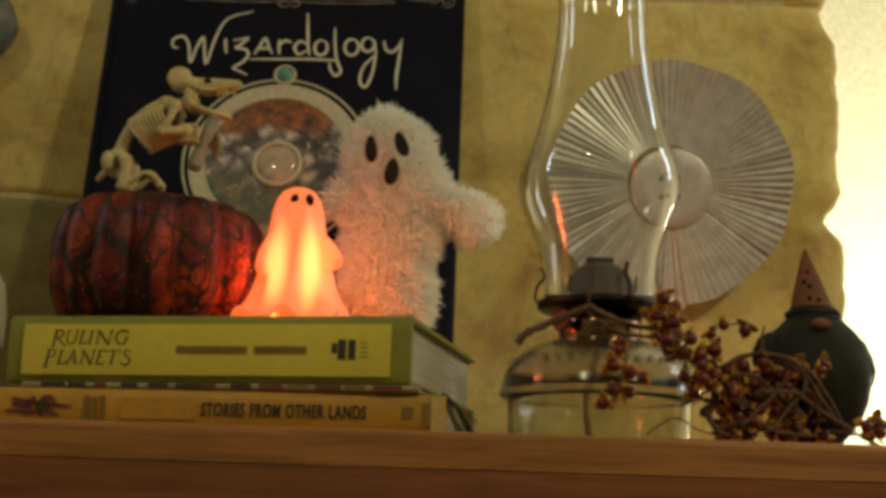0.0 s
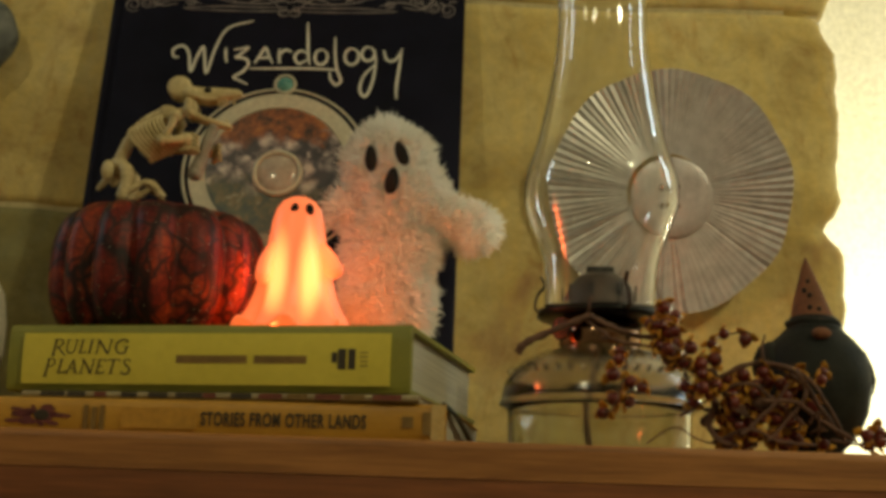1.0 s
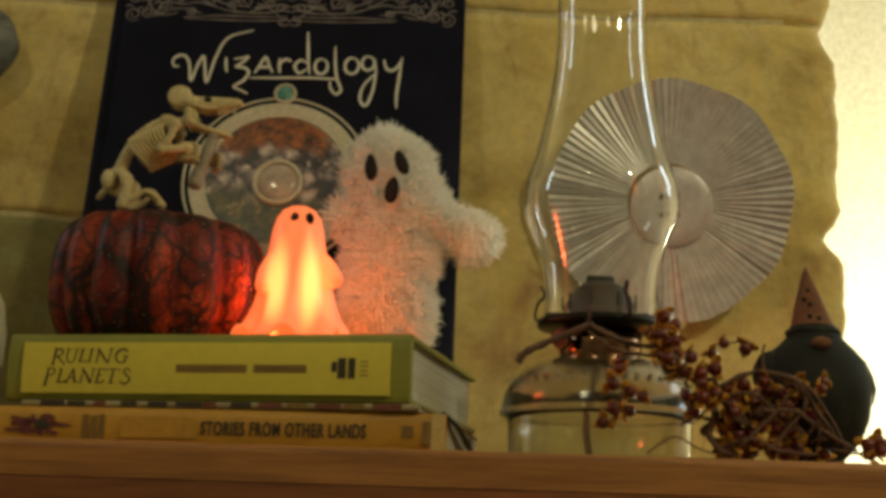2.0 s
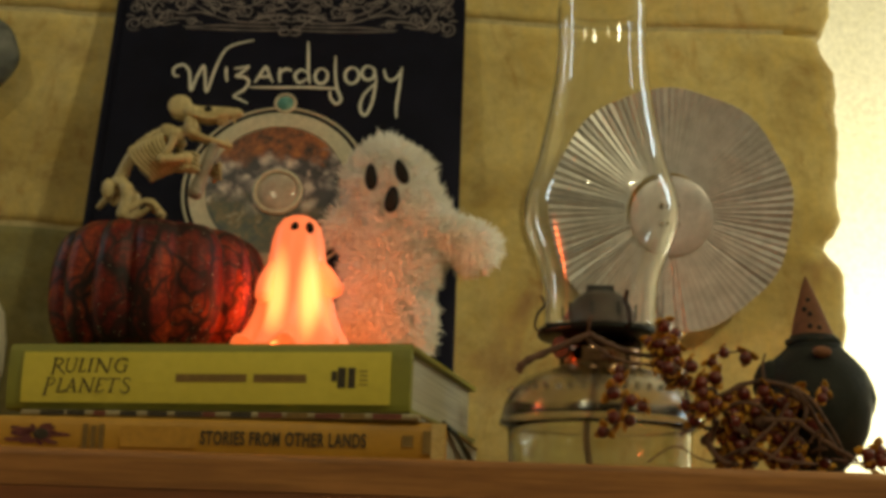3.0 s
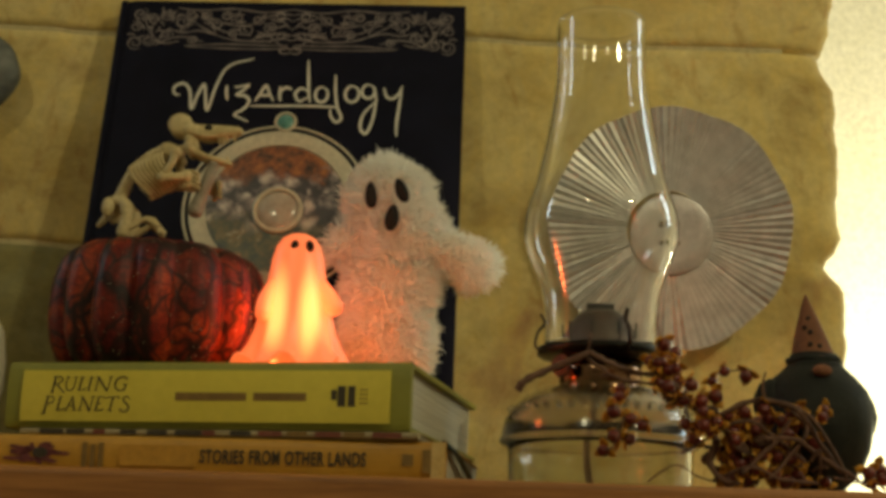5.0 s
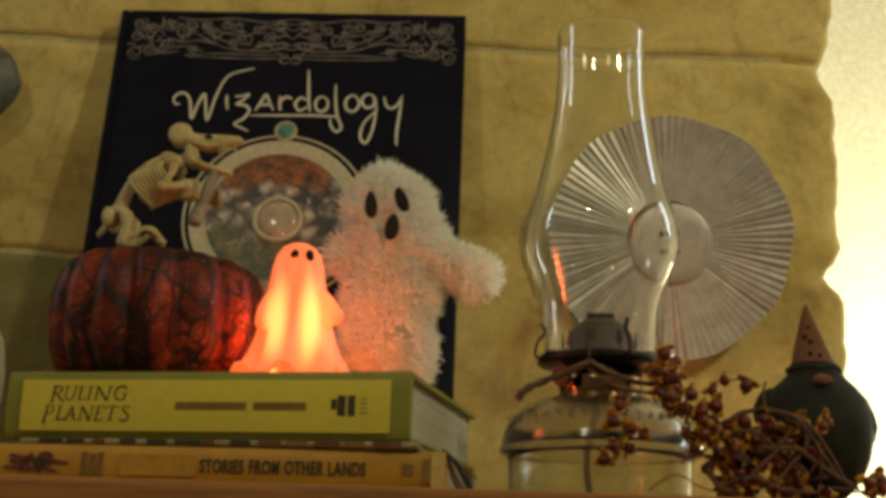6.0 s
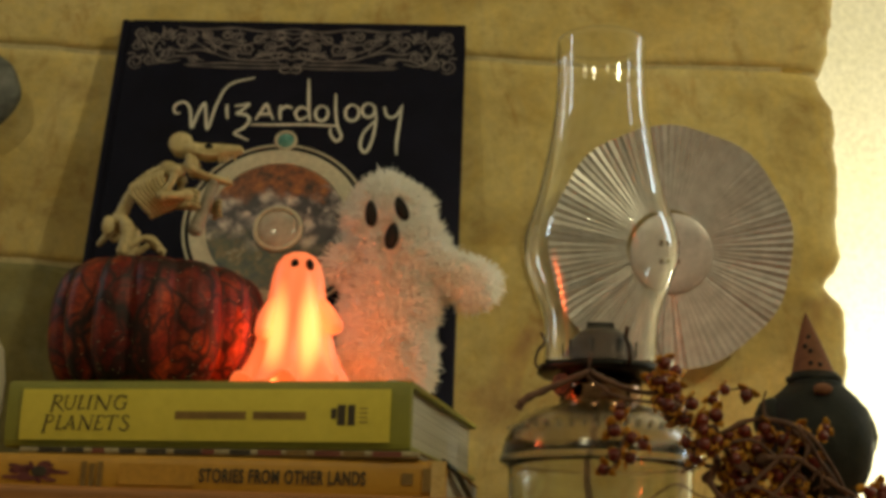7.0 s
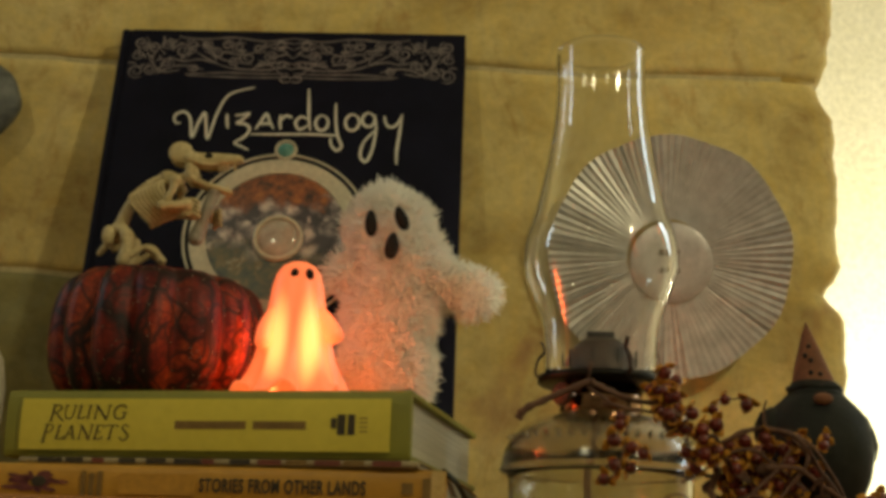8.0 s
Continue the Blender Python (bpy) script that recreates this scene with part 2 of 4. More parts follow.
def painted_scene():
    """Clouds, orange leaves and dark foliage, as printed in the round window of the cover."""
    m, tree, b = nodes_of("printed_landscape")
    tc = tree.nodes.new("ShaderNodeTexCoord")
    sep = tree.nodes.new("ShaderNodeSeparateXYZ")
    link(tree, tc.outputs["Object"], sep.inputs[0])
    puff = tree.nodes.new("ShaderNodeTexVoronoi")
    puff.feature = "F1"
    puff.inputs["Scale"].default_value = 76
    wob = mix(tree, 0.012, tc.outputs["Object"], ramp(tree, noise_node(tree, 120, 4), [(0.2, (0, 0, 0)), (0.8, (1, 1, 1))]), "ADD")
    link(tree, wob, puff.inputs["Vector"])
    billow = ramp(tree, puff.outputs["Distance"], [(0.16, (0.62, 0.57, 0.54)), (0.40, (0.24, 0.21, 0.22)), (0.62, (0.035, 0.032, 0.045))])
    shade = ramp(tree, noise_node(tree, 48, 3, 0.5), [(0.36, (0.40, 0.37, 0.38)), (0.58, (1.2, 1.16, 1.10))])
    clouds = mix(tree, 0.9, billow, shade, "MULTIPLY")
    leaf = ramp(tree, noise_node(tree, 110, 5, 0.65), [(0.36, (0.025, 0.010, 0.006)), (0.52, (0.22, 0.065, 0.016)), (0.68, (0.42, 0.15, 0.03))])
    low = ramp(tree, noise_node(tree, 110, 5, 0.6, (1, 1, 1), 0.8), [(0.34, (0.012, 0.022, 0.028)), (0.52, (0.07, 0.075, 0.035)), (0.62, (0.16, 0.11, 0.04)), (0.74, (0.34, 0.33, 0.26))])
    wav = tree.nodes.new("ShaderNodeMath")
    wav.operation = "MULTIPLY_ADD"
    wav.inputs[1].default_value = 0.05
    link(tree, noise_node(tree, 35, 3), wav.inputs[0])
    link(tree, sep.outputs["Y"], wav.inputs[2])
    up = ramp(tree, wav.outputs[0], [(0.048, (0, 0, 0)), (0.054, (1, 1, 1))])
    down = ramp(tree, wav.outputs[0], [(0.004, (1, 1, 1)), (0.022, (0, 0, 0))])
    link(tree, mix(tree, down, mix(tree, up, clouds, leaf), low), b.inputs["Base Color"])
    b.inputs["Roughness"].default_value = 0.35
    return m


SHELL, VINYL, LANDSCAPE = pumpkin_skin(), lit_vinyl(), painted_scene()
PEARL = surface("pearl_lens", (0.38, 0.32, 0.26), (0.55, 0.50, 0.42), 40, 0.12, 0.0)
GEM = surface("teal_gem", (0.04, 0.20, 0.18), (0.20, 0.42, 0.38), 200, 0.1, 0.0)


# ---- mesh tools ----
def place(ob, m):
    ob.matrix_world = m
    return ob


def mesh_object(name, bm, material, smooth=False):
    bmesh.ops.recalc_face_normals(bm, faces=bm.faces)
    data = bpy.data.meshes.new(name)
    bm.to_mesh(data)
    bm.free()
    for m in material if isinstance(material, list) else [material]:
        data.materials.append(m)
    for p in data.polygons:
        p.use_smooth = smooth
    return new(name, data)


def part(name, bm, material, parent, label="", smooth=False, m=None, kind=""):
    ob = mesh_object(name, bm, material, smooth)
    ob.parent = parent
    if m is not None:
        ob.matrix_local = m
    return tagged(ob, label=label, kind=kind)


def thing(name, m, label, category, group=""):
    ob = new(name)
    ob.empty_display_size = 0.02
    ob.matrix_world = m
    return tagged(ob, label=label, category=category, group=group)


def box(lo, hi, bevel=0.0, bm=None, segments=2):
    own = bmesh.new()
    bmesh.ops.create_cube(own, size=1)
    for v in own.verts:
        v.co = Vector([lo[i] + (v.co[i] + 0.5) * (hi[i] - lo[i]) for i in range(3)])
    if bevel:
        bmesh.ops.bevel(own, geom=own.edges[:], offset=bevel, segments=segments, affect="EDGES", profile=0.5)
    if bm is None:
        return own
    join(bm, own)
    return bm


def join(bm, other, index=None):
    data = bpy.data.meshes.new("t")
    other.to_mesh(data)
    other.free()
    n = len(bm.faces)
    bm.from_mesh(data)
    bpy.data.meshes.remove(data)
    if index is not None:
        bm.faces.ensure_lookup_table()
        for f in bm.faces[n:]:
            f.material_index = index
    return bm


def lathe(profile, seg=64, wave=None, bm=None):
    """Turn (radius, height) pairs round z. wave(angle, radius, height) gives a new radius."""
    bm = bm or bmesh.new()
    rings = []
    for r, z in profile:
        if r < 1e-6:
            rings.append([bm.verts.new((0, 0, z))])
            continue
        ring = []
        for k in range(seg):
            a = 2 * math.pi * k / seg
            q = wave(a, r, z) if wave else r
            ring.append(bm.verts.new((q * math.cos(a), q * math.sin(a), z)))
        rings.append(ring)
    for a, b in zip(rings, rings[1:]):
        for k in range(seg):
            j = (k + 1) % seg
            vs = [a[k % len(a)], a[j % len(a)], b[j % len(b)], b[k % len(b)]]
            vs = list(dict.fromkeys(vs))
            if len(vs) > 2:
                bm.faces.new(vs)
    return bm


def smooth_path(points, steps=8):
    """Catmull-Rom through the points."""
    p = [Vector(q) for q in points]
    p = [2 * p[0] - p[1]] + p + [2 * p[-1] - p[-2]]
    out = []
    for i in range(1, len(p) - 2):
        for s in range(steps):
            t = s / steps
            a, b, c, d = p[i - 1], p[i], p[i + 1], p[i + 2]
            out.append(0.5 * (2 * b + (c - a) * t + (2 * a - 5 * b + 4 * c - d) * t * t + (3 * b - a - 3 * c + d) * t ** 3))
    return out + [p[-2]]


def tube(path, radius, seg=8, bm=None, flat=1.0):
    """A closed tube along a path; radius is a number or a function of 0 to 1."""
    bm = bm or bmesh.new()
    n, rings = len(path), []
    side = None
    for i, p in enumerate(path):
        d = (path[min(i + 1, n - 1)] - path[max(i - 1, 0)]).normalized()
        if side is None:
            side = d.orthogonal().normalized()
        side = (side - d * side.dot(d)).normalized()
        up = d.cross(side)
        r = radius(i / max(1, n - 1)) if callable(radius) else radius
        rings.append([bm.verts.new(p + r * (side * math.cos(2 * math.pi * k / seg) + up * flat * math.sin(2 * math.pi * k / seg))) for k in range(seg)])
    for a, b in zip(rings, rings[1:]):
        for k in range(seg):
            bm.faces.new((a[k], a[(k + 1) % seg], b[(k + 1) % seg], b[k]))
    bm.faces.new(rings[0][::-1])
    bm.faces.new(rings[-1])
    return bm


def ball(centre, radii, bm=None, sub=3, turn=None):
    own = bmesh.new()
    bmesh.ops.create_icosphere(own, subdivisions=sub, radius=1)
    m = Matrix.Translation(centre) @ (turn or Matrix.Identity(4)) @ Matrix.Diagonal((*radii, 1))
    bmesh.ops.transform(own, matrix=m, verts=own.verts)
    return own if bm is None else join(bm, own)


def stroke(points, width, height=0.0004, steps=8, bm=None, taper=True):
    """A flat raised pen stroke in the xy plane, thick in the middle and thin at its ends."""
    bm = bm or bmesh.new()
    path = smooth_path([(x, y, 0) for x, y in points], steps)
    n = len(path)
    rows = []
    for i, p in enumerate(path):
        d = (path[min(i + 1, n - 1)] - path[max(i - 1, 0)]).normalized()
        s = Vector((-d.y, d.x, 0))
        w = width * 0.5 * ((0.45 + 0.55 * math.sin(math.pi * min(1, max(0, i / (n - 1)))) ** 0.5) if taper else 1)
        rows.append([bm.verts.new(p + s * w + Vector((0, 0, h))) for h in (0, height)] + [bm.verts.new(p - s * w + Vector((0, 0, h))) for h in (height, 0)])
    for a, b in zip(rows, rows[1:]):
        for k in range(3):
            bm.faces.new((a[k], a[k + 1], b[k + 1], b[k]))
    return bm


def lettering(text, height, spread=1.0, lean=0.0, raise_by=0.0003, align="LEFT", bold=0.0, gap=1.0):
    """Words in the built-in font as a thin raised mesh in the xy plane."""
    c = bpy.data.curves.new("t", "FONT")
    c.body, c.size, c.extrude, c.shear, c.align_x, c.offset, c.space_character = text, height / 0.69, raise_by, lean, align, bold, gap
    ob = new("t", c)
    bpy.context.view_layer.update()
    data = bpy.data.meshes.new_from_object(ob.evaluated_get(bpy.context.evaluated_depsgraph_get()))
    bm = bmesh.new()
    bm.from_mesh(data)
    bpy.data.objects.remove(ob)
    bpy.data.curves.remove(c)
    bpy.data.meshes.remove(data)
    for v in bm.verts:
        v.co.x *= spread
    return bm


def moved(bm, m):
    bmesh.ops.transform(bm, matrix=m, verts=bm.verts)
    return bm


def flat_ring(r0, r1, thick, seg=72, start=0.0, end=360.0):
    """A raised flat ring, or part of one, in the xy plane; bevelled inwards a little."""
    bm = bmesh.new()
    rows = []
    full = end - start >= 360
    for k in range(seg if full else seg + 1):
        a = radians(start + (end - start) * k / seg)
        c, s = math.cos(a), math.sin(a)
        e = min(0.0006, (r1 - r0) * 0.25)
        rows.append([bm.verts.new((r * c, r * s, z)) for r, z in ((r0, 0), (r0 + e, thick), (r1 - e, thick), (r1, 0))])
    for i in range(len(rows) if full else len(rows) - 1):
        a, b = rows[i], rows[(i + 1) % len(rows)]
        for k in range(3):
            bm.faces.new((a[k], a[k + 1], b[k + 1], b[k]))
    return bm


# ---- the room ----
SHELF = 1.396


def structure(name, bm, material, label, smooth=False):
    return tagged(mesh_object(name, bm, material, smooth), label=label, category=name.split("_")[0], kind="structure")


structure("floor", box((-2.6, -2.6, -0.1), (2.1, 2.5, 0)), FLOOR, "dark oak floor of the living room")
structure("ceiling", box((-2.6, -2.6, 3.0), (2.1, 2.5, 3.1)), CEILING, "off-white painted ceiling")
structure("wall_west", box((-1.9, -2.5, 0), (-1.8, 1.0, 3.0)), PLASTER, "cream plaster side wall")
structure("wall_east", box((1.9, -2.5, 0), (2.0, 2.4, 3.0)), PLASTER, "cream plaster side wall")
structure("wall_south", box((-1.9, -2.6, 0), (2.0, -2.5, 3.0)), PLASTER, "cream plaster wall of the room")
structure("wall_far", box((0.2, 2.3, 0), (1.9, 2.4, 3.0)), PLASTER, "lamp-lit cream wall with orange-peel texture")
wall = structure("wall_north", box((-1.9, 1.0014, 0), (0.262, 1.30, 3.0)), MORTAR, "ochre limestone chimney wall with flush mortar joints")


structure("wall_inner", box((0.10, 1.30, 0), (0.20, 2.40, 3.0)), PLASTER, "cream plaster side of the chimney wall")
for number, x, mid_y, side in ((1, -1.80, 0.845, 1), (2, 1.90, 1.50, -1)):
    win = tagged(new("window_%d" % number), "tall narrow window with white frame", "window", kind="structure")
    for name, y0, y1, z0, z1 in (("window_jamb", -0.100, -0.070, 1.42, 2.78), ("window_jamb", 0.070, 0.100, 1.42, 2.78), ("window_head", -0.070, 0.070, 2.755, 2.78), ("window_sill", -0.110, 0.110, 1.395, 1.42)):
        part(name, box((min(x, x + side * 0.025), mid_y + y0, z0), (max(x, x + side * 0.025), mid_y + y1, z1), 0.003), CEILING, win)


def ragged(z):
    """Where the broken end of the stone wall lies at height z."""
    notch = 0.013 * math.exp(-((z - 1.587) / 0.011) ** 2) + 0.012 * math.exp(-((z - 1.752) / 0.017) ** 2)
    return 0.3055 - notch + 0.005 * noise.noise((0.3, 7.1, z * 26)) + 0.0022 * noise.noise((4.3, 1.1, z * 120))


def stone(x0, x1, z0, z1, seed, step=0.006, open_end=False):
    """One rough-faced block, its rim falling back into the joint."""
    bm = bmesh.new()
    nx, nz = max(6, int((x1 - x0) / step)), max(6, int((z1 - z0) / step))
    grid = []
    for j in range(nz + 1):
        z = z0 + (z1 - z0) * j / nz
        right = ragged(z) if open_end else x1
        row = []
        for i in range(nx + 1):
            x = x0 + (right - x0) * i / nx
            s = Vector((x * 9 + seed * 3.7, seed * 1.3, z * 12))
            rim = min(x - x0, z - z0, z1 - z) if open_end else min(x - x0, x1 - x, z - z0, z1 - z)
            rim = max(0, rim + 0.003 * noise.noise(s * 2.5))
            relief = max(-0.006, min(0.0001, 0.0045 * noise.fractal(s, 0.9, 2.1, 5) + 0.003 * noise.noise(s * 0.4)))
            y = 1.0 + relief * (1 - math.exp(-rim / 0.045)) + 0.0008 * math.exp(-rim / 0.004)
            if open_end:
                y += 0.014 * math.exp(-(right - x) / 0.008)
            row.append(bm.verts.new((x, y, z + 0.005 * noise.noise((x * 9, 0.5, 3.3)) + 0.0018 * noise.noise((x * 34, 2.5, 1.3)))))
        grid.append(row)
    for j in range(nz):
        for i in range(nx):
            bm.faces.new((grid[j][i], grid[j][i + 1], grid[j + 1][i + 1], grid[j + 1][i]))
    back = [[bm.verts.new((v.co.x, 1.25 if open_end and i else 1.03, v.co.z)) for i, v in enumerate((row[0], row[-1]))] for row in grid]
    for j in range(nz):
        for k, i in ((0, 0), (1, -1)):
            bm.faces.new((grid[j][i], grid[j + 1][i], back[j + 1][k], back[j][k]))
    for j in (0, nz):
        bm.faces.new(grid[j] + [back[j][1], back[j][0]])
    return bm


J = 0.0024
COURSES = [(0.02, 0.34, 0.05), (0.34, 0.66, 0.05), (0.66, 0.98, 0.05), (0.98, 1.30, 0.05), (2.06, 2.49, 0.05), (2.49, 2.98, 0.05)]
part("stone", stone(-0.62, -0.06 - J, 1.30 + J, 1.584 - J, 1), STONE_GREY, wall, smooth=True)
part("stone", stone(-0.62, -0.06 - J, 1.584 + J, 1.757 - J, 2), STONE, wall, smooth=True)
part("stone", stone(-0.06 + J, 0.30, 1.30 + J, 1.757 - J, 3, open_end=True), STONE, wall, smooth=True)
part("stone", stone(-0.48 + J, 0.30, 1.757 + J, 2.06 - J, 4, open_end=True), STONE, wall, smooth=True)
part("stone", stone(-0.72, -0.48 - J, 1.757 + J, 2.06 - J, 5), STONE, wall, smooth=True)
for n, (x0, x1) in enumerate(((-1.25, -0.62), (-1.9, -1.25), (-2.49, -1.9))):
    part("stone", stone(x0 + J, x1 - J, 1.30 + J, 1.70 - J, 10 + n, 0.03), STONE, wall, smooth=True)
    part("stone", stone(x0 + J, x1 - J - (0.1 if n == 0 else 0), 1.70 + J, 2.06 - J, 20 + n, 0.03), STONE, wall, smooth=True)
for n, (z0, z1, step) in enumerate(COURSES):
    cuts = [-2.49, -1.7 + 0.2 * (n % 2), -0.9 + 0.15 * (n % 3), -0.2 + 0.1 * (n % 2)]
    for k in range(3):
        part("stone", stone(cuts[k] + J, cuts[k + 1] - J, z0 + J, z1 - J, 40 + 5 * n + k, step), STONE, wall, smooth=True)
    part("stone", stone(cuts[3] + J, 0.30, z0 + J, z1 - J, 80 + n, step, True), STONE, wall, smooth=True)

# mantel: a rounded board, its shaded lower front done as a flush, darker coloured beam
mantel = thing("mantel_shelf", pose(0, 0, 0), "honey-brown pine mantel shelf on the stone wall", "shelf")
board = box((-1.6, 0.69, SHELF - 0.019), (0.40, 0.998, SHELF))
rim_edges = [e for e in board.edges if all(q.co.z > SHELF - 0.001 for q in e.verts)]
bmesh.ops.bevel(board, geom=rim_edges, offset=0.004, segments=5, affect="EDGES", profile=0.5)
part("board", board, MANTEL, mantel)
part("beam", box((-1.6, 0.6906, SHELF - 0.16), (0.40, 0.998, SHELF - 0.0192)), MANTEL_SHADE, mantel, "flush beam in red-brown pine, shade put into its colour")


# ---- books ----
def flat_book(name, m, length, depth, height, cover, label, board_t=0.0025, soft=False):
    """A book lying flat: local x along the spine, y towards the fore-edge, spine facing -y."""
    book = thing(name, m, label, "book")
    part("back_cover", box((0, 0.003, 0), (length, depth, board_t), 0.0006), cover, book)
    part("front_cover", box((0, 0.003, height - board_t), (length, depth, height), 0.0006), cover, book)
    bm = bmesh.new()
    ring = []
    for i in range(11):
        a = math.pi * i / 10
        ring.append((0.004 - 0.004 * math.sin(a) ** 0.5, height * 0.5 - height * 0.5 * math.cos(a)))
    cols = [[bm.verts.new((x, y, z)) for y, z in ring + [(0.0065, height - 0.0002), (0.0065, 0.0002)]] for x in (0, length)]
    n = len(cols[0])
    for k in range(n):
        bm.faces.new((cols[0][k], cols[0][(k + 1) % n], cols[1][(k + 1) % n], cols[1][k]))
    bm.faces.new(cols[0])
    bm.faces.new(cols[1][::-1])
    part("spine", bm, cover, book)
    inset = 0.0012 if soft else 0.004
    bm = bmesh.new()
    count = 9
    z0, z1 = board_t + 0.0001, height - board_t - 0.0001
    for k in range(count):
        a, b = z0 + (z1 - z0) * k / count, z0 + (z1 - z0) * (k + 1) / count
        j = 0.0004 * random.random()
        box((inset + j, 0.0068, a), (length - inset - j, depth - inset - j, b - 0.0001), 0, bm)
    part("page_block", bm, PAGES, book, "cream page block", kind="stuff")
    return book


def on_spine(bm, x, z):
    """Stand a flat decal up on the spine."""
    return moved(bm, Matrix.Translation((x, -0.0004, z)) @ pose(0, 0, 0, 90))


# lower paperback
paper = flat_book("paperback_book", pose(-0.3097, 0.7575, SHELF, 0, 0, -7.5), 0.317, 0.175, 0.0205, MUSTARD,
                  "mustard yellow paperback with worn spine lying on the mantel", 0.001, True)
part("title", on_spine(lettering("STORIES FROM OTHER LANDS", 0.0070, 0.585, bold=0.00022, gap=1.14), 0.1845, 0.0068), INK, paper, "dark capital letters")
part("emblem", on_spine(box((0, -0.0025, 0), (0.006, 0.0035, 0.0003)), 0.2940, 0.010), BROWN_INK, paper)
part("publisher_mark", on_spine(box((0, -0.006, 0), (0.0045, 0.006, 0.0003)), 0.3050, 0.010), BROWN_INK, paper)
for k in range(3):
    part("print_bar", on_spine(box((0, -0.0075, 0), (0.003, 0.0065 - 0.001 * (k % 2), 0.0003)), 0.1185 + 0.0046 * k, 0.010), BROWN_INK, paper)
part("worn_corner", on_spine(box((0, -0.0098, 0), (0.0075, 0.0098, 0.0002)), 0.3094, 0.0102), WORN, paper, "pale worn end of the spine")
part("flower_heart", on_spine(moved(lathe([(0, 0.0006), (0.0030, 0.0005), (0.0036, 0)], 20), Matrix.Diagonal((1.3, 0.9, 1, 1))), 0.0950, 0.0105), INK, paper, "dark heart of the printed flower")
part("faded_label", on_spine(box((0, -0.0055, 0), (0.042, 0.0055, 0.0002)), 0.1400, 0.010), MUSTARD_FADE, paper)
bm = bmesh.new()
for k in range(16):
    a = 2 * math.pi * k / 16 + random.uniform(-0.15, 0.15)
    r = random.uniform(0.006, 0.013)
    stroke([(0.003 * math.cos(a), 0.002 * math.sin(a)), (0.6 * r * 1.4 * math.cos(a + 0.1), 0.42 * r * math.sin(a + 0.1)), (r * 1.6 * math.cos(a), 0.5 * r * math.sin(a))], 0.0022, 0.0003, 4, bm)
part("spine_picture", on_spine(bm, 0.0920, 0.010), MAROON, paper, "maroon printed flower", kind="stuff")

corner = smooth_path([(0.3165, 0.004, 0.0195), (0.3190, 0.030, 0.0170), (0.3200, 0.070, 0.0110), (0.3195, 0.130, 0.0040), (0.3170, 0.165, 0.0020)])
part("curled_cover_edge", tube(corner, 0.0015, 8, flat=2.2), plain("dark_teal_print", (0.02, 0.03, 0.025), 0.5), paper, "dark curled cover edge", smooth=True)

# thin booklet between the two
booklet = flat_book("thin_booklet", pose(-0.232, 0.7585, SHELF + 0.0210, 0, 0, -11), 0.226, 0.17, 0.0040, AGED, "thin booklet with black and white edge between two books", 0.0008, True)
for k in range(13):
    w = random.uniform(0.006, 0.016)
    part("edge_print", on_spine(box((0, -0.0014, 0), (w, 0.0014, 0.0003)), 0.012 + 0.0158 * k, 0.0021), [INK, INK, RUST, INK][k % 4] if k < 8 else [RUST, BROWN_INK][k % 2], booklet)

# upper yellow hardback
yellow = flat_book("hardback_book", pose(-0.2445, 0.768, SHELF + 0.0255, 0, 0, -12), 0.2345, 0.195, 0.0375, OLIVE,
                   "olive and yellow hardback book lying on a paperback", 0.003)
panel = box((0.009, -0.0135, 0), (0.2230, 0.0150, 0.0006))
bmesh.ops.subdivide_edges(panel, edges=[e for e in panel.edges if abs(e.verts[0].co.y - e.verts[1].co.y) > 0.01], cuts=9)
for q in panel.verts:
    if q.co.z > 0.0003:
        q.co.z += 0.0009 * (1 - ((q.co.y - 0.00075) / 0.01425) ** 2)
part("spine_panel", on_spine(panel, 0.001, 0.0174), YELLOW, yellow, "yellow spine panel")
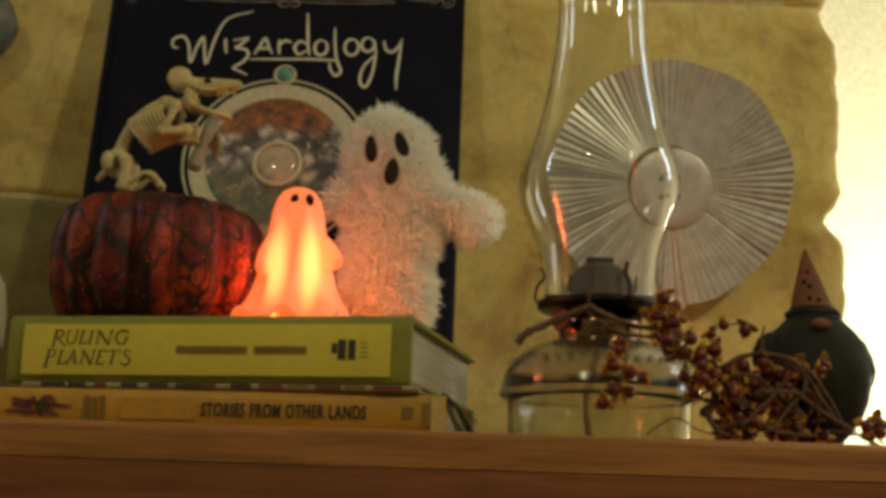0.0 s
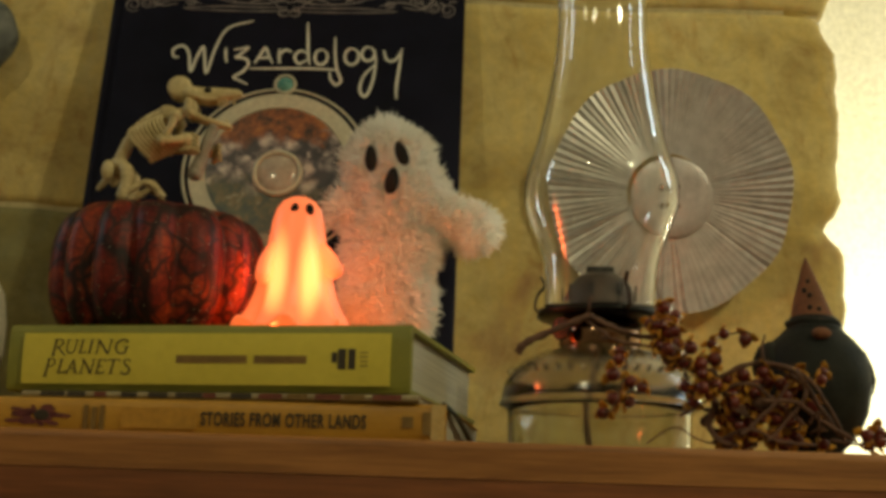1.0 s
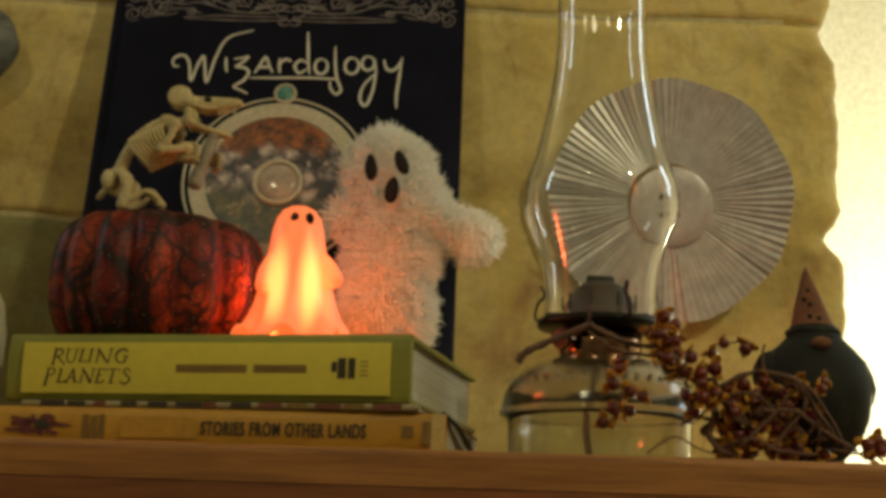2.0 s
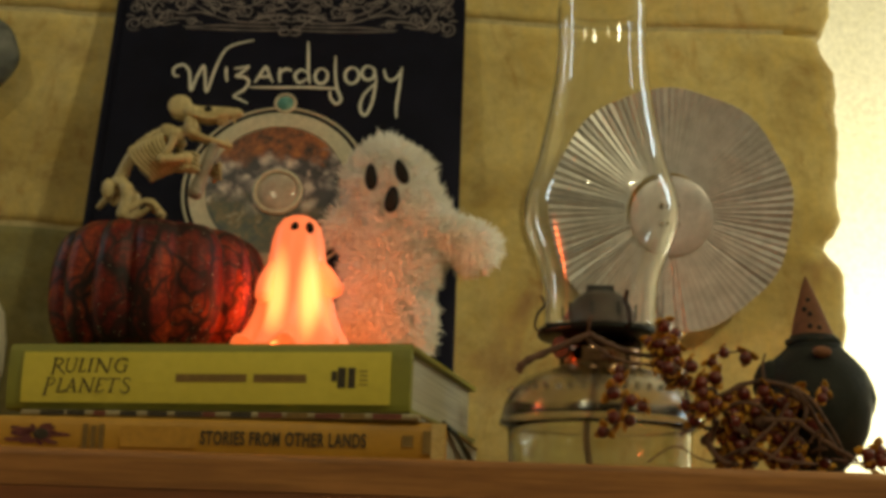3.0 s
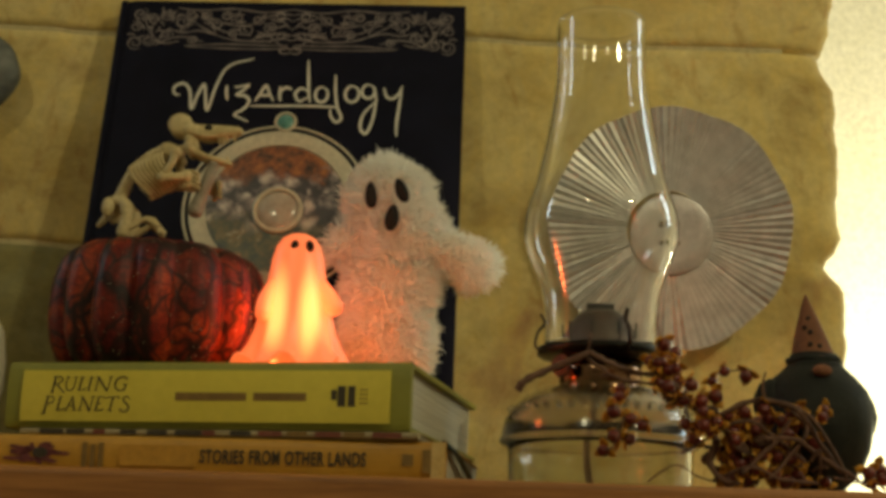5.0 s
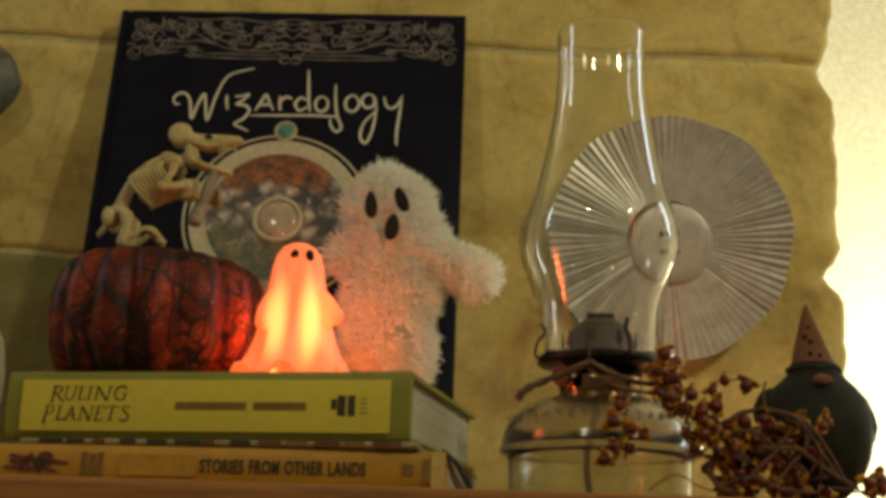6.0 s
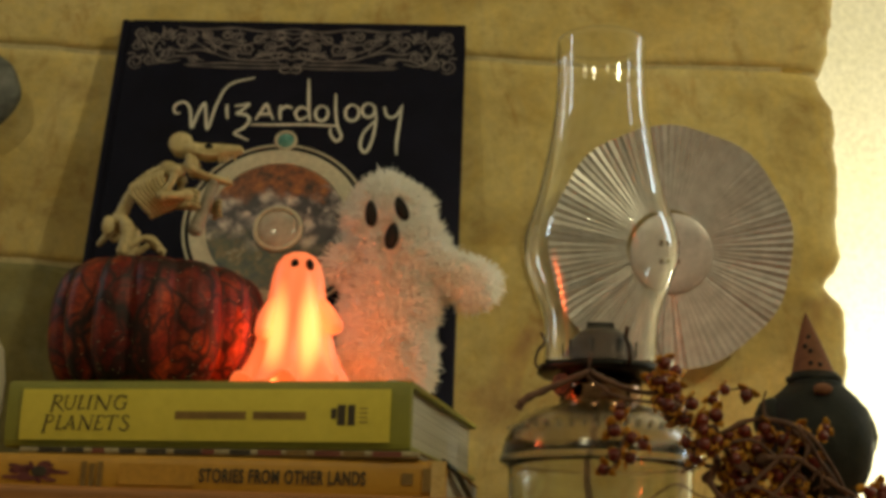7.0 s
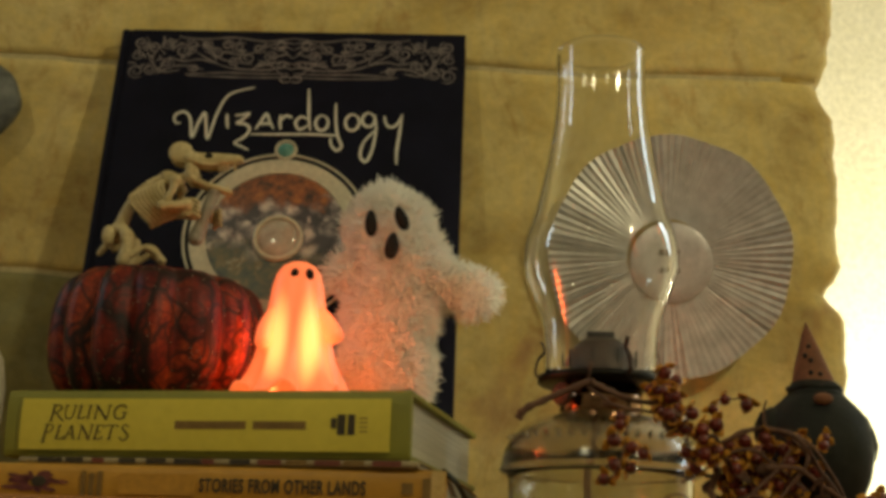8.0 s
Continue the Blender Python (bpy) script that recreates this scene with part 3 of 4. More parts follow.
# serif capitals: strokes of (points, width) in tenths of a millimetre, first line then second
CAPITALS = [
    [([(293, 95), (278, 178)], 9), ([(290, 96), (322, 97), (328, 116), (312, 131), (287, 135)], 6), ([(302, 134), (318, 154), (344, 179)], 7), ([(268, 178), (290, 178)], 4), ([(280, 95), (300, 95)], 4)],
    [([(358, 97), (350, 135), (355, 160), (372, 166), (388, 158), (396, 130), (402, 97)], 6), ([(348, 97), (369, 97)], 4), ([(392, 97), (411, 97)], 4)],
    [([(434, 97), (420, 164)], 8), ([(412, 165), (432, 164), (448, 162), (453, 150)], 5), ([(424, 97), (444, 97)], 4)],
    [([(482, 97), (470, 164)], 8), ([(462, 165), (480, 165)], 4), ([(473, 97), (493, 97)], 4)],
    [([(520, 98), (508, 165)], 5), ([(518, 97), (540, 130), (568, 170)], 9), ([(584, 95), (569, 170)], 5), ([(500, 165), (518, 165)], 4), ([(574, 96), (596, 96)], 4), ([(508, 96), (524, 97)], 4)],
    [([(668, 108), (650, 95), (622, 104), (608, 134), (620, 162), (645, 165), (658, 154)], 7), ([(664, 133), (657, 166)], 7), ([(648, 134), (676, 133)], 4), ([(669, 96), (667, 112)], 4)],
    [([(262, 196), (244, 284)], 9), ([(258, 197), (286, 198), (292, 216), (278, 232), (254, 236)], 6), ([(234, 285), (256, 285)], 4), ([(250, 196), (270, 196)], 4)],
    [([(328, 199), (314, 267)], 8), ([(306, 268), (326, 267), (346, 265), (352, 252)], 5), ([(318, 199), (338, 199)], 4)],
    [([(392, 197), (376, 232), (358, 268)], 5), ([(391, 197), (397, 232), (404, 268)], 8), ([(371, 245), (400, 245)], 4), ([(350, 268), (368, 268)], 4), ([(396, 268), (414, 268)], 4)],
    [([(446, 200), (432, 268)], 5), ([(442, 199), (464, 232), (484, 273)], 9), ([(500, 197), (485, 273)], 5), ([(424, 268), (442, 268)], 4), ([(490, 198), (510, 198)], 4), ([(434, 199), (448, 199)], 4)],
    [([(530, 199), (516, 268)], 8), ([(522, 199), (545, 199), (560, 199), (558, 210)], 5), ([(524, 232), (546, 232)], 4), ([(508, 268), (534, 268), (550, 266), (556, 254)], 5)],
    [([(604, 200), (590, 268)], 8), ([(572, 211), (576, 200), (604, 199), (634, 199), (632, 211)], 5), ([(580, 268), (602, 268)], 4)],
    [([(690, 212), (680, 197), (660, 202), (660, 220), (678, 234), (688, 252), (676, 270), (654, 270), (642, 256)], 7)],
]
for strokes in CAPITALS:
    bm = bmesh.new()
    for pts, w in strokes:
        stroke([((x - 115) * 0.0001143, (322 - y) * 0.000109) for x, y in pts], w * 0.000118, 0.0003, 4, bm, len(pts) > 3)
    part("title_letter", moved(on_spine(bm, 0.0100, 0.0039), Matrix.Translation((0, -0.0014, 0))), INK, yellow, "dark slanted serif capital")
for k, (x, w) in enumerate(((0.1025, 0.0410), (0.1475, 0.0300))):
    part("author_bar", moved(on_spine(box((0, -0.0022, 0), (w, 0.0022, 0.0003)), x, 0.0178), Matrix.Translation((0, -0.0014, 0))), BROWN_INK, yellow, "brown bar of small print")
for x0, x1, z0, z1 in ((0.1905, 0.1935, -0.002, 0.0035), (0.1940, 0.1985, -0.0055, 0.0055), (0.1998, 0.2038, -0.0055, 0.0055)):
    part("publisher_mark", moved(on_spine(box((0, z0, 0), (x1 - x0, z1, 0.0003)), x0 + 0.001, 0.0183), Matrix.Translation((0, -0.0014, 0))), INK, yellow)
for k in range(4):
    part("small_print", moved(on_spine(box((0, 0, 0), (0.0045, 0.0006, 0.0003)), 0.2072, 0.0143 + 0.0024 * k), Matrix.Translation((0, -0.0014, 0))), BROWN_INK, yellow)

# ---- the tall picture book ----
TOP = SHELF + 0.063
yaw, lean = radians(-2.0), radians(11.5)
u = Vector((math.cos(yaw), math.sin(yaw), 0))
ahead = Vector((-math.sin(yaw), math.cos(yaw), 0))
v = Vector((0, 0, math.cos(lean))) + ahead * math.sin(lean)
n = u.cross(v)
tall_pose = Matrix.Translation((-0.2602, 0.918, TOP + 0.0045)) @ Matrix((u, v, n)).transposed().to_4x4()
tall = thing("picture_book", tall_pose, "dark navy picture book with silver title leaning on the stone wall", "book")
WIDE, HIGH, THICK = 0.2697, 0.3170, 0.021
part("front_cover", box((0.011, 0, -0.003), (WIDE, HIGH, 0), 0.0008), NAVY, tall)
part("back_cover", box((0.004, 0, -THICK), (WIDE, HIGH, -THICK + 0.003), 0.0008), NAVY, tall)
bm = bmesh.new()
edge = [(0.0045 - 0.004 * math.sin(math.pi * k / 12), -THICK / 2 - THICK / 2 * math.cos(math.pi * k / 12)) for k in range(13)] + [(0.0075, -0.0002), (0.0075, -THICK + 0.0002)]
ends = [[bm.verts.new((x, y, z)) for x, z in edge] for y in (0.0003, HIGH - 0.0003)]
for k in range(15):
    j = (k + 1) % 15
    bm.faces.new((ends[0][k], ends[0][j], ends[1][j], ends[1][k]))
bm.faces.new(ends[0])
bm.faces.new(ends[1][::-1])
part("spine", bm, NAVY, tall)
part("hinge", box((0.0070, 0.0004, -0.0028), (0.0115, HIGH - 0.0004, -0.0012)), NAVY, tall)
part("page_block", box((0.008, 0.004, -THICK + 0.0032), (WIDE - 0.004, HIGH - 0.004, -0.0032)), PAGES, tall)


def pen(letters, width):
    bm = bmesh.new()
    for pts in letters:
        stroke([((x - 500) * 0.00043 + 0.1346, (230 - y) * 0.0005 + 0.2292) for x, y in pts], width, 0.0004, 8, bm)
    return moved(bm, Matrix.Translation((0, 0, 0.0002)))


def hoop(x, y, rx, ry):
    return [(x + rx * math.sin(radians(a)), y - ry * math.cos(radians(a))) for a in range(20, 400, 40)]


LETTERS = [
    [[(322, 224), (312, 222), (311, 210), (326, 204), (338, 216), (345, 248), (352, 226), (362, 205), (367, 226), (373, 250), (384, 206), (402, 172), (445, 158)]],
    [[(402, 206), (403, 219), (406, 232)]],
    [[(416, 209), (430, 207), (441, 205), (428, 217), (421, 222), (437, 224), (444, 233), (436, 246), (421, 256), (432, 262), (446, 268)]],
    [[(454, 233), (463, 217), (471, 205), (478, 218), (486, 232)], [(460, 223), (470, 222), (482, 222)]],
    [[(496, 206), (496, 220), (498, 232)], [(496, 216), (506, 208), (517, 211)]],
    [[(544, 213), (532, 209), (523, 219), (531, 231), (545, 224)], [(541, 159), (544, 192), (546, 214), (550, 233)]],
    [hoop(569, 219, 11, 13)],
    [[(591, 184), (593, 214), (598, 240), (606, 258), (598, 266), (588, 256), (586, 244)]],
    [hoop(622, 217, 12, 14)],
    [hoop(650, 212, 11, 12), [(661, 204), (664, 228), (660, 262), (650, 284), (640, 274), (645, 250), (667, 226)]],
    [[(677, 205), (682, 220), (692, 224), (702, 216), (709, 201)], [(708, 202), (705, 236), (702, 266), (703, 288)]],
]
for strokes in LETTERS:
    part("title_letter", pen(strokes, 0.0022), TITLE_INK, tall, "silver hand-drawn letter")
part("title_flourish", pen([[(446, 241), (500, 240), (550, 239), (586, 240), (600, 240)]], 0.0019), TITLE_INK, tall)


def curl(x, y, r, turns, a0, sense=1):
    pts = []
    for k in range(int(turns * 8) + 1):
        a = a0 + sense * 2 * math.pi * k / 8
        q = r * (1 - 0.8 * k / (turns * 8))
        pts.append((x + q * math.cos(a), y + q * math.sin(a)))
    return pts


# scrollwork along the top: one half drawn, the other mirrored
rng = random.Random(5)
half = [[(0, 30), (6, 33), (12, 30), (18, 33)], [(0, 22), (5, 26), (12, 24), (22, 28)], [(0, 17), (8, 19), (16, 17), (26, 20)], [(0, 12), (6, 14), (14, 13)], [(0, 36), (10, 37), (20, 34)], [(0, 3), (3, 6), (8, 3), (5, 0), (0, 1)], [(2, 5), (20, 4), (45, 4), (78, 5)], [(2, 8), (24, 7.5), (50, 8), (80, 6)], [(0, 41), (22, 38), (45, 41), (70, 39), (88, 41)],
        [(3, 14), (22, 11), (48, 13), (66, 22), (84, 35)], [(30, 16), (52, 20), (64, 30), (70, 38)], [(84, 10), (96, 8), (106, 16), (112, 30)],
        [(4, 3), (10, 10), (18, 16), (30, 12)], [(88, 38), (100, 32), (106, 20), (100, 8)], [(66, 10), (80, 14), (92, 12), (102, 6)],
        [(20, 36), (30, 27), (42, 25), (52, 28)], [(56, 16), (70, 20), (82, 18), (94, 22)]]
for x, y, r, a in ((116, 35, 6, 2), (118, 23, 5, 1), (117, 8, 6.5, 4), (106, 30, 5, 0), (107, 10, 5, 3), (96, 34, 5.5, 2), (94, 16, 5.5, 5), (84, 28, 6, 1),
                   (76, 33, 5, 4), (66, 34, 4.5, 2), (58, 26, 5.5, 0), (50, 34, 4.5, 3), (42, 32, 5, 5), (34, 22, 6, 1), (26, 31, 5, 2), (16, 24, 6, 4), (10, 34, 5, 0), (44, 18, 4, 2), (74, 12, 4, 1)):
    half.append(curl(x, y, r, 1.6, a, 1 if rng.random() > 0.4 else -1))
for k in range(60):
    x, y, a = rng.uniform(2, 118), rng.uniform(10, 38), rng.uniform(0, 3.1)
    half.append([(x, y), (x + 3 * math.cos(a), y + 3 * math.sin(a) + 1), (x + 6.5 * math.cos(a), y + 5 * math.sin(a))])
for side in (1, -1):
    bm = bmesh.new()
    for pts in half:
        stroke([(0.1375 + side * x * 0.00102, 0.2700 + y * 0.00098) for x, y in pts], 0.00125, 0.0003, 5, bm)
    part("scrollwork", moved(bm, Matrix.Translation((0, 0, 0.0002))), SILVER_INK, tall, "silver printed scrollwork")
mid = Matrix.Translation((0.1382, 0.1398, 0.0002))
part("outline_ring", flat_ring(0.0658, 0.0678, 0.0006), CREAM, tall, m=mid)
part("wide_ring", flat_ring(0.0505, 0.0630, 0.0012), CREAM, tall, "cream wide ring", m=mid)
part("round_picture", lathe([(0, 0.0003), (0.0515, 0.0003)], 72), LANDSCAPE, tall, "round print of clouds and autumn leaves", m=mid)
lens_at = Matrix.Translation((0.1398, 0.1372, 0.0008)) @ Matrix.Scale(0.89, 4)
part("lens_ring", lathe([(0.0165, 0), (0.0168, 0.002), (0.0185, 0.0032), (0.0203, 0.002), (0.0206, 0)], 48), CREAM, tall, m=lens_at, smooth=True)
part("lens", lathe([(0.0166, 0.0002), (0.0155, 0.0016), (0.012, 0.0032), (0.006, 0.0042), (0, 0.0045)], 48), PEARL, tall, "pearly domed lens", m=lens_at, smooth=True)
gem_at = Matrix.Translation((0.1395, 0.2105, 0.0004))
part("gem_ring", lathe([(0.0062, 0), (0.0064, 0.0014), (0.0073, 0.002), (0.0083, 0.0012), (0.0085, 0)], 32), CREAM, tall, m=gem_at, smooth=True)
part("gem", lathe([(0.0063, 0.0002), (0.005, 0.0016), (0.0026, 0.0026), (0, 0.0029)], 32), GEM, tall, "teal glass gem", m=gem_at, smooth=True)

# ---- pumpkin ----
pumpkin = thing("decorative_pumpkin", pose(-0.1745, 0.822, TOP, 0, 0, 11), "glossy red pumpkin with black veins standing on a book", "pumpkin")
LOBES = 7


def lobed(a, r, z):
    deep = 0.115 * min(1, r / 0.05)
    w = abs(math.sin(LOBES * a + 0.35 * math.sin(a * 3))) ** 0.75
    return r * (1 - deep + deep * w) * (1 + 0.02 * math.sin(3 * a + 1))


prof = [(0, 0.004), (0.02, 0.002), (0.038, 0)]
for k in range(1, 18):
    t = -math.pi / 2 + math.pi * k / 18
    prof.append((0.030 + 0.0365 * abs(math.cos(t)) ** 0.5, 0.0400 + 0.0408 * math.copysign(abs(math.sin(t)) ** 0.85, math.sin(t))))
prof += [(0.028, 0.0808), (0.018, 0.078), (0.008, 0.074), (0, 0.0725)]
part("shell", moved(lathe(prof, 224, lobed), Matrix.Diagonal((1, 1, 0.968, 1))), SHELL, pumpkin, "red lobed shell", smooth=True)
part("stem", tube(smooth_path([(0, 0, 0.0700), (0.001, 0, 0.0765), (0.004, -0.001, 0.082)]), lambda t: 0.0055 - 0.002 * t, 10), TWIG, pumpkin, "dark twisted stem", smooth=True)

# glitter specks stuck on the shell
gl = random.Random(3)
bm = bmesh.new()
for k in range(130):
    a, t = gl.uniform(-2.6, -0.3), gl.uniform(-1.0, 1.1)
    r = 0.030 + 0.0365 * abs(math.cos(t)) ** 0.5
    q = lobed(a, r, 0) + 0.0002
    z = 0.0400 + 0.0408 * math.copysign(abs(math.sin(t)) ** 0.85, math.sin(t))
    ball((q * math.cos(a), q * math.sin(a), z * 0.968), (0.0005,) * 3, bm, 1)
part("glitter", bm, plain("glitter", (0.7, 0.6, 0.5), 0.15, 0.9), pumpkin, "silver glitter specks", kind="stuff")


# ---- rat skeleton, one resin figure ----
def bone_at(x, y, d=0.0):
    """Tenths of a millimetre and a bit: along, down from the skull's top, and away from the room."""
    return Vector(((x - 180) * 0.00012 - (702 - y) * 0.0000096, d, (719 - y) * 0.0001258))


def bone(bm, pts, r0, r1=None, seg=8, knob=1.3):
    path = smooth_path([bone_at(*p) for p in pts], 6)
    r1 = r0 if r1 is None else r1
    tube(path, lambda t: (r0 + (r1 - r0) * t) * (1 + 0.06 * math.sin(9 * t)), seg, bm)
    ball(path[0], (r0 * knob,) * 3, bm, 2)
    ball(path[-1], (r1 * knob,) * 3, bm, 2)
    return path


rat = bmesh.new()
# skull: braincase, long wedge of a snout, brow and cheek
ball(bone_at(540, 150), (0.0080, 0.0072, 0.0058), rat, 3, pose(0, 0, 0, 0, 8))
tube(smooth_path([bone_at(540, 152), bone_at(620, 154), bone_at(700, 148), bone_at(785, 139)]), lambda t: 0.0060 - 0.0026 * t, 14, rat)
tube(smooth_path([bone_at(560, 128), bone_at(640, 126), bone_at(720, 124), bone_at(790, 128)]), lambda t: 0.0026 - 0.0010 * t, 10, rat)
ball(bone_at(788, 138), (0.0028, 0.0026, 0.0026), rat, 2)
for s in (-1, 1):
    # ears: thin dishes with a raised rim
    at = bone_at(480, 118, 0.0052 * s + 0.001)
    ball(at, (0.0076, 0.0017, 0.0072), rat, 3)
    tube([at + Vector((0.0070 * math.cos(a), -0.0010 * s, 0.0066 * math.sin(a))) for a in [k * math.pi / 12 for k in range(2, 24)]], 0.0009, 8, rat)
    bone(rat, [(560, 168, 0.0058 * s), (620, 182, 0.0062 * s), (670, 176, 0.0046 * s)], 0.0013, 0.0011, 6)
    bone(rat, [(528, 196, 0.0048 * s), (540, 250, 0.0046 * s), (600, 281, 0.0040 * s), (680, 300, 0.0028 * s), (738, 313, 0.0006 * s)], 0.0027, 0.0017, 8, 1.0)
    ball(bone_at(540, 232, 0.0046 * s), (0.0046, 0.0016, 0.0066), rat, 3)
    for x, y, h in ((764, 160, 26), (722, 178, 14), (702, 184, 14), (682, 188, 13)):
        bone(rat, [(x, y, 0.0018 * s), (x + 2, y + h * 0.6, 0.0020 * s), (x - 2, y + h, 0.0018 * s)], 0.0008, 0.0005, 6)
    bone(rat, [(722, 308, 0.0012 * s), (728, 292, 0.0012 * s), (724, 278, 0.0012 * s)], 0.0008, 0.0005, 6)
bone(rat, [(535, 190), (510, 228), (470, 258)], 0.0034, 0.0034)
# spine with its knuckles, into the thick tail root
back = bone(rat, [(470, 252), (400, 250), (335, 277), (282, 314), (238, 357), (198, 420), (166, 490), (148, 528)], 0.0030, 0.0042, 10)
for k in range(2, len(back), 3):
    ball(back[k] + Vector((-0.0012, 0, 0.0014)), (0.0024, 0.0026, 0.0022), rat, 2)
for s in (-1, 1):
    ball(bone_at(440, 270, 0.0082 * s), (0.0078, 0.0022, 0.0046), rat, 3, pose(0, 0, 0, 0, 28))
for k in range(9):
    t = k / 8
    cx, cy = 425 - 165 * t, 256 + 78 * t
    sx, sy = 468 - 142 * t, 418 + 80 * t
    for s in (-1, 1):
        w = 0.0108 - 0.0024 * abs(t - 0.45)
        bone(rat, [(cx, cy, 0.001 * s), (cx - 34, cy + 38, w * s), (0.5 * (cx + sx) - 40, 0.42 * cy + 0.58 * sy, 1.08 * w * s), (sx - 12, sy - 14, 0.6 * w * s), (sx, sy, 0.001 * s)], 0.0014, 0.0012, 6)
bone(rat, [(478, 412), (405, 462), (322, 500)], 0.0018, 0.0015)
# forelegs and their gripping fingers
for s, dx in ((-1, 0), (1, 118)):
    d = 0.0105 * s
    bone(rat, [(462, 285, d), (446, 345, 1.15 * d), (398, 418, 1.1 * d)], 0.0026, 0.0024)
    bone(rat, [(398, 418, 1.1 * d), (455, 414, 1.05 * d), (520 + dx, 402 + 0.2 * dx, 0.8 * d)], 0.0029, 0.0030)
    ball(bone_at(520 + dx, 402 + 0.2 * dx, 0.8 * d), (0.0046, 0.0034, 0.0046), rat, 2)
    for k in range(4):
        y = 378 + 24 * k + 0.22 * dx
        bone(rat, [(524 + dx, y + 4, 0.8 * d), (556 + dx, y - 2, 0.55 * d - 0.003), (582 + 0.9 * dx, y + 14, 0.35 * d - 0.006)], 0.0013, 0.0010, 6)
# pelvis, hind legs, feet and tail
ball(bone_at(140, 545), (0.0056, 0.0080, 0.0050), rat, 3)
for s in (-1, 1):
    d = 0.0092 * s
    ball(bone_at(112, 575, d), (0.0040, 0.0030, 0.0066), rat, 3)
    bone(rat, [(160, 540, 0.8 * d), (190, 545, d), (212, 575, 1.1 * d)], 0.0034, 0.0038, 8, 1.1)
    bone(rat, [(212, 575, 1.1 * d), (212, 630, 1.1 * d), (190, 700, d)], 0.0040, 0.0038, 10, 1.1)
    bone(rat, [(185, 692, d), (250, 660, d), (300, 632, d), (345, 634, d), (372, 660, d)], 0.0026, 0.0013)
    for k in range(3):
        bone(rat, [(300, 634, d), (340, 646 + 8 * k, d + 0.0024 * (k - 1)), (376 - 6 * k, 672 + 8 * k, d + 0.004 * (k - 1))], 0.0013, 0.0009, 6)
bone(rat, [(118, 560), (84, 610), (48, 652)], 0.0036, 0.0018, 8, 1.0)
# the grey bone it gnaws, and the dark eye sockets
grip = bmesh.new()
bone(grip, [(652, 322, -0.001), (618, 410, -0.001), (585, 490, -0.001), (556, 560, -0.001)], 0.0036, 0.0046, 12, 1.12)
ball(bone_at(566, 572, -0.002), (0.0034, 0.0040, 0.0034), grip, 2)
join(rat, grip, 2)
dark = bmesh.new()
for s in (-1, 1):
    ball(bone_at(630, 134, 0.0044 * s), (0.0027, 0.0016, 0.0019), dark, 2)
join(rat, dark, 1)
skeleton = mesh_object("rat_skeleton_figurine", rat, [BONE, BLACK, DRIFT], True)
place(skeleton, pose(-0.1930, 0.797, 1.5395) @ Matrix.Scale(0.963, 4))
tagged(skeleton, "cream resin rat skeleton perched on a red pumpkin", "figurine")

# ---- glowing ghost ----
ghost = thing("ghost_night_light", pose(-0.0842, 0.772, TOP), "small vinyl ghost night light glowing orange on a book", "night light")
shape = [(0, 0.0785), (0.005, 0.0780), (0.0095, 0.0758), (0.0130, 0.0710), (0.0150, 0.0640), (0.0162, 0.0560), (0.0170, 0.0500), (0.0182, 0.0440), (0.0194, 0.0370),
         (0.0206, 0.0290), (0.0222, 0.0220), (0.0250, 0.0140), (0.0288, 0.0070), (0.0322, 0.0022), (0.0328, 0.0006)]


def folds(a, r, z):
    g = max(0, (0.055 - z) / 0.055)
    return r * (1 + 0.13 * g * math.sin(6 * a + 0.5) + 0.03 * g * math.sin(11 * a))


shape = [(r, z * 1.03) for r, z in shape]
bm = lathe(shape + [(0.029, 0.0004), (0.026, 0.004), (0, 0.012)], 96, folds)
for q in bm.verts:
    if q.co.z < 0.006 and q.co.xy.length > 0.027:
        a = math.atan2(q.co.y, q.co.x)
        q.co.z += 0.0062 * max(0, math.sin(6 * a - 1.2))
    q.co.y *= 0.88
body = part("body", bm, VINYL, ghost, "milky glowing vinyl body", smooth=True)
for s in (-1, 1):
    part("eye", ball((0.0030 + s * 0.0044, -0.0116, 0.0712), (0.0024, 0.0012, 0.0034), None, 3, pose(0, 0, 0, 14, -s * 14)), BLACK, ghost, "black oval eye", smooth=True)

for sleeve, wide in (([(-0.0075, -0.006, 0.0540), (-0.0140, -0.0085, 0.0440), (-0.0165, -0.0105, 0.0350), (-0.0160, -0.0120, 0.0270)], 0.0058), ([(0.0085, -0.004, 0.0540), (0.0165, -0.0055, 0.0460), (0.0215, -0.0065, 0.0390), (0.0245, -0.0070, 0.0330)], 0.0056)):
    path = smooth_path(sleeve, 6)
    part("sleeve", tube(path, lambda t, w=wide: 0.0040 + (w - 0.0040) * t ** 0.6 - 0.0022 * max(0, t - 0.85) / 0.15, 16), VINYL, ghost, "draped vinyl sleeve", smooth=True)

# ---- fluffy ghost ----
fluffy = thing("tinsel_ghost", pose(-0.0320, 0.868, TOP), "fluffy white tinsel ghost with black eyes standing on a book", "ghost decoration")
CORE = [((-0.005, 0, 0.128), (0.0270, 0.020, 0.0275)), ((0.004, 0, 0.104), (0.0285, 0.021, 0.030)), ((-0.003, 0, 0.070), (0.0280, 0.021, 0.038)), ((-0.003, 0, 0.034), (0.0285, 0.021, 0.036)),
        ((0.030, 0, 0.092), (0.019, 0.014, 0.0135)), ((0.052, 0, 0.0875), (0.0145, 0.013, 0.0145)), ((-0.030, 0, 0.097), (0.013, 0.012, 0.011))]
bm = bmesh.new()
for c, r in CORE:
    ball(c, r, bm, 3)
part("core", bm, TINSEL, fluffy, "white stuffed body", smooth=True, kind="stuff")
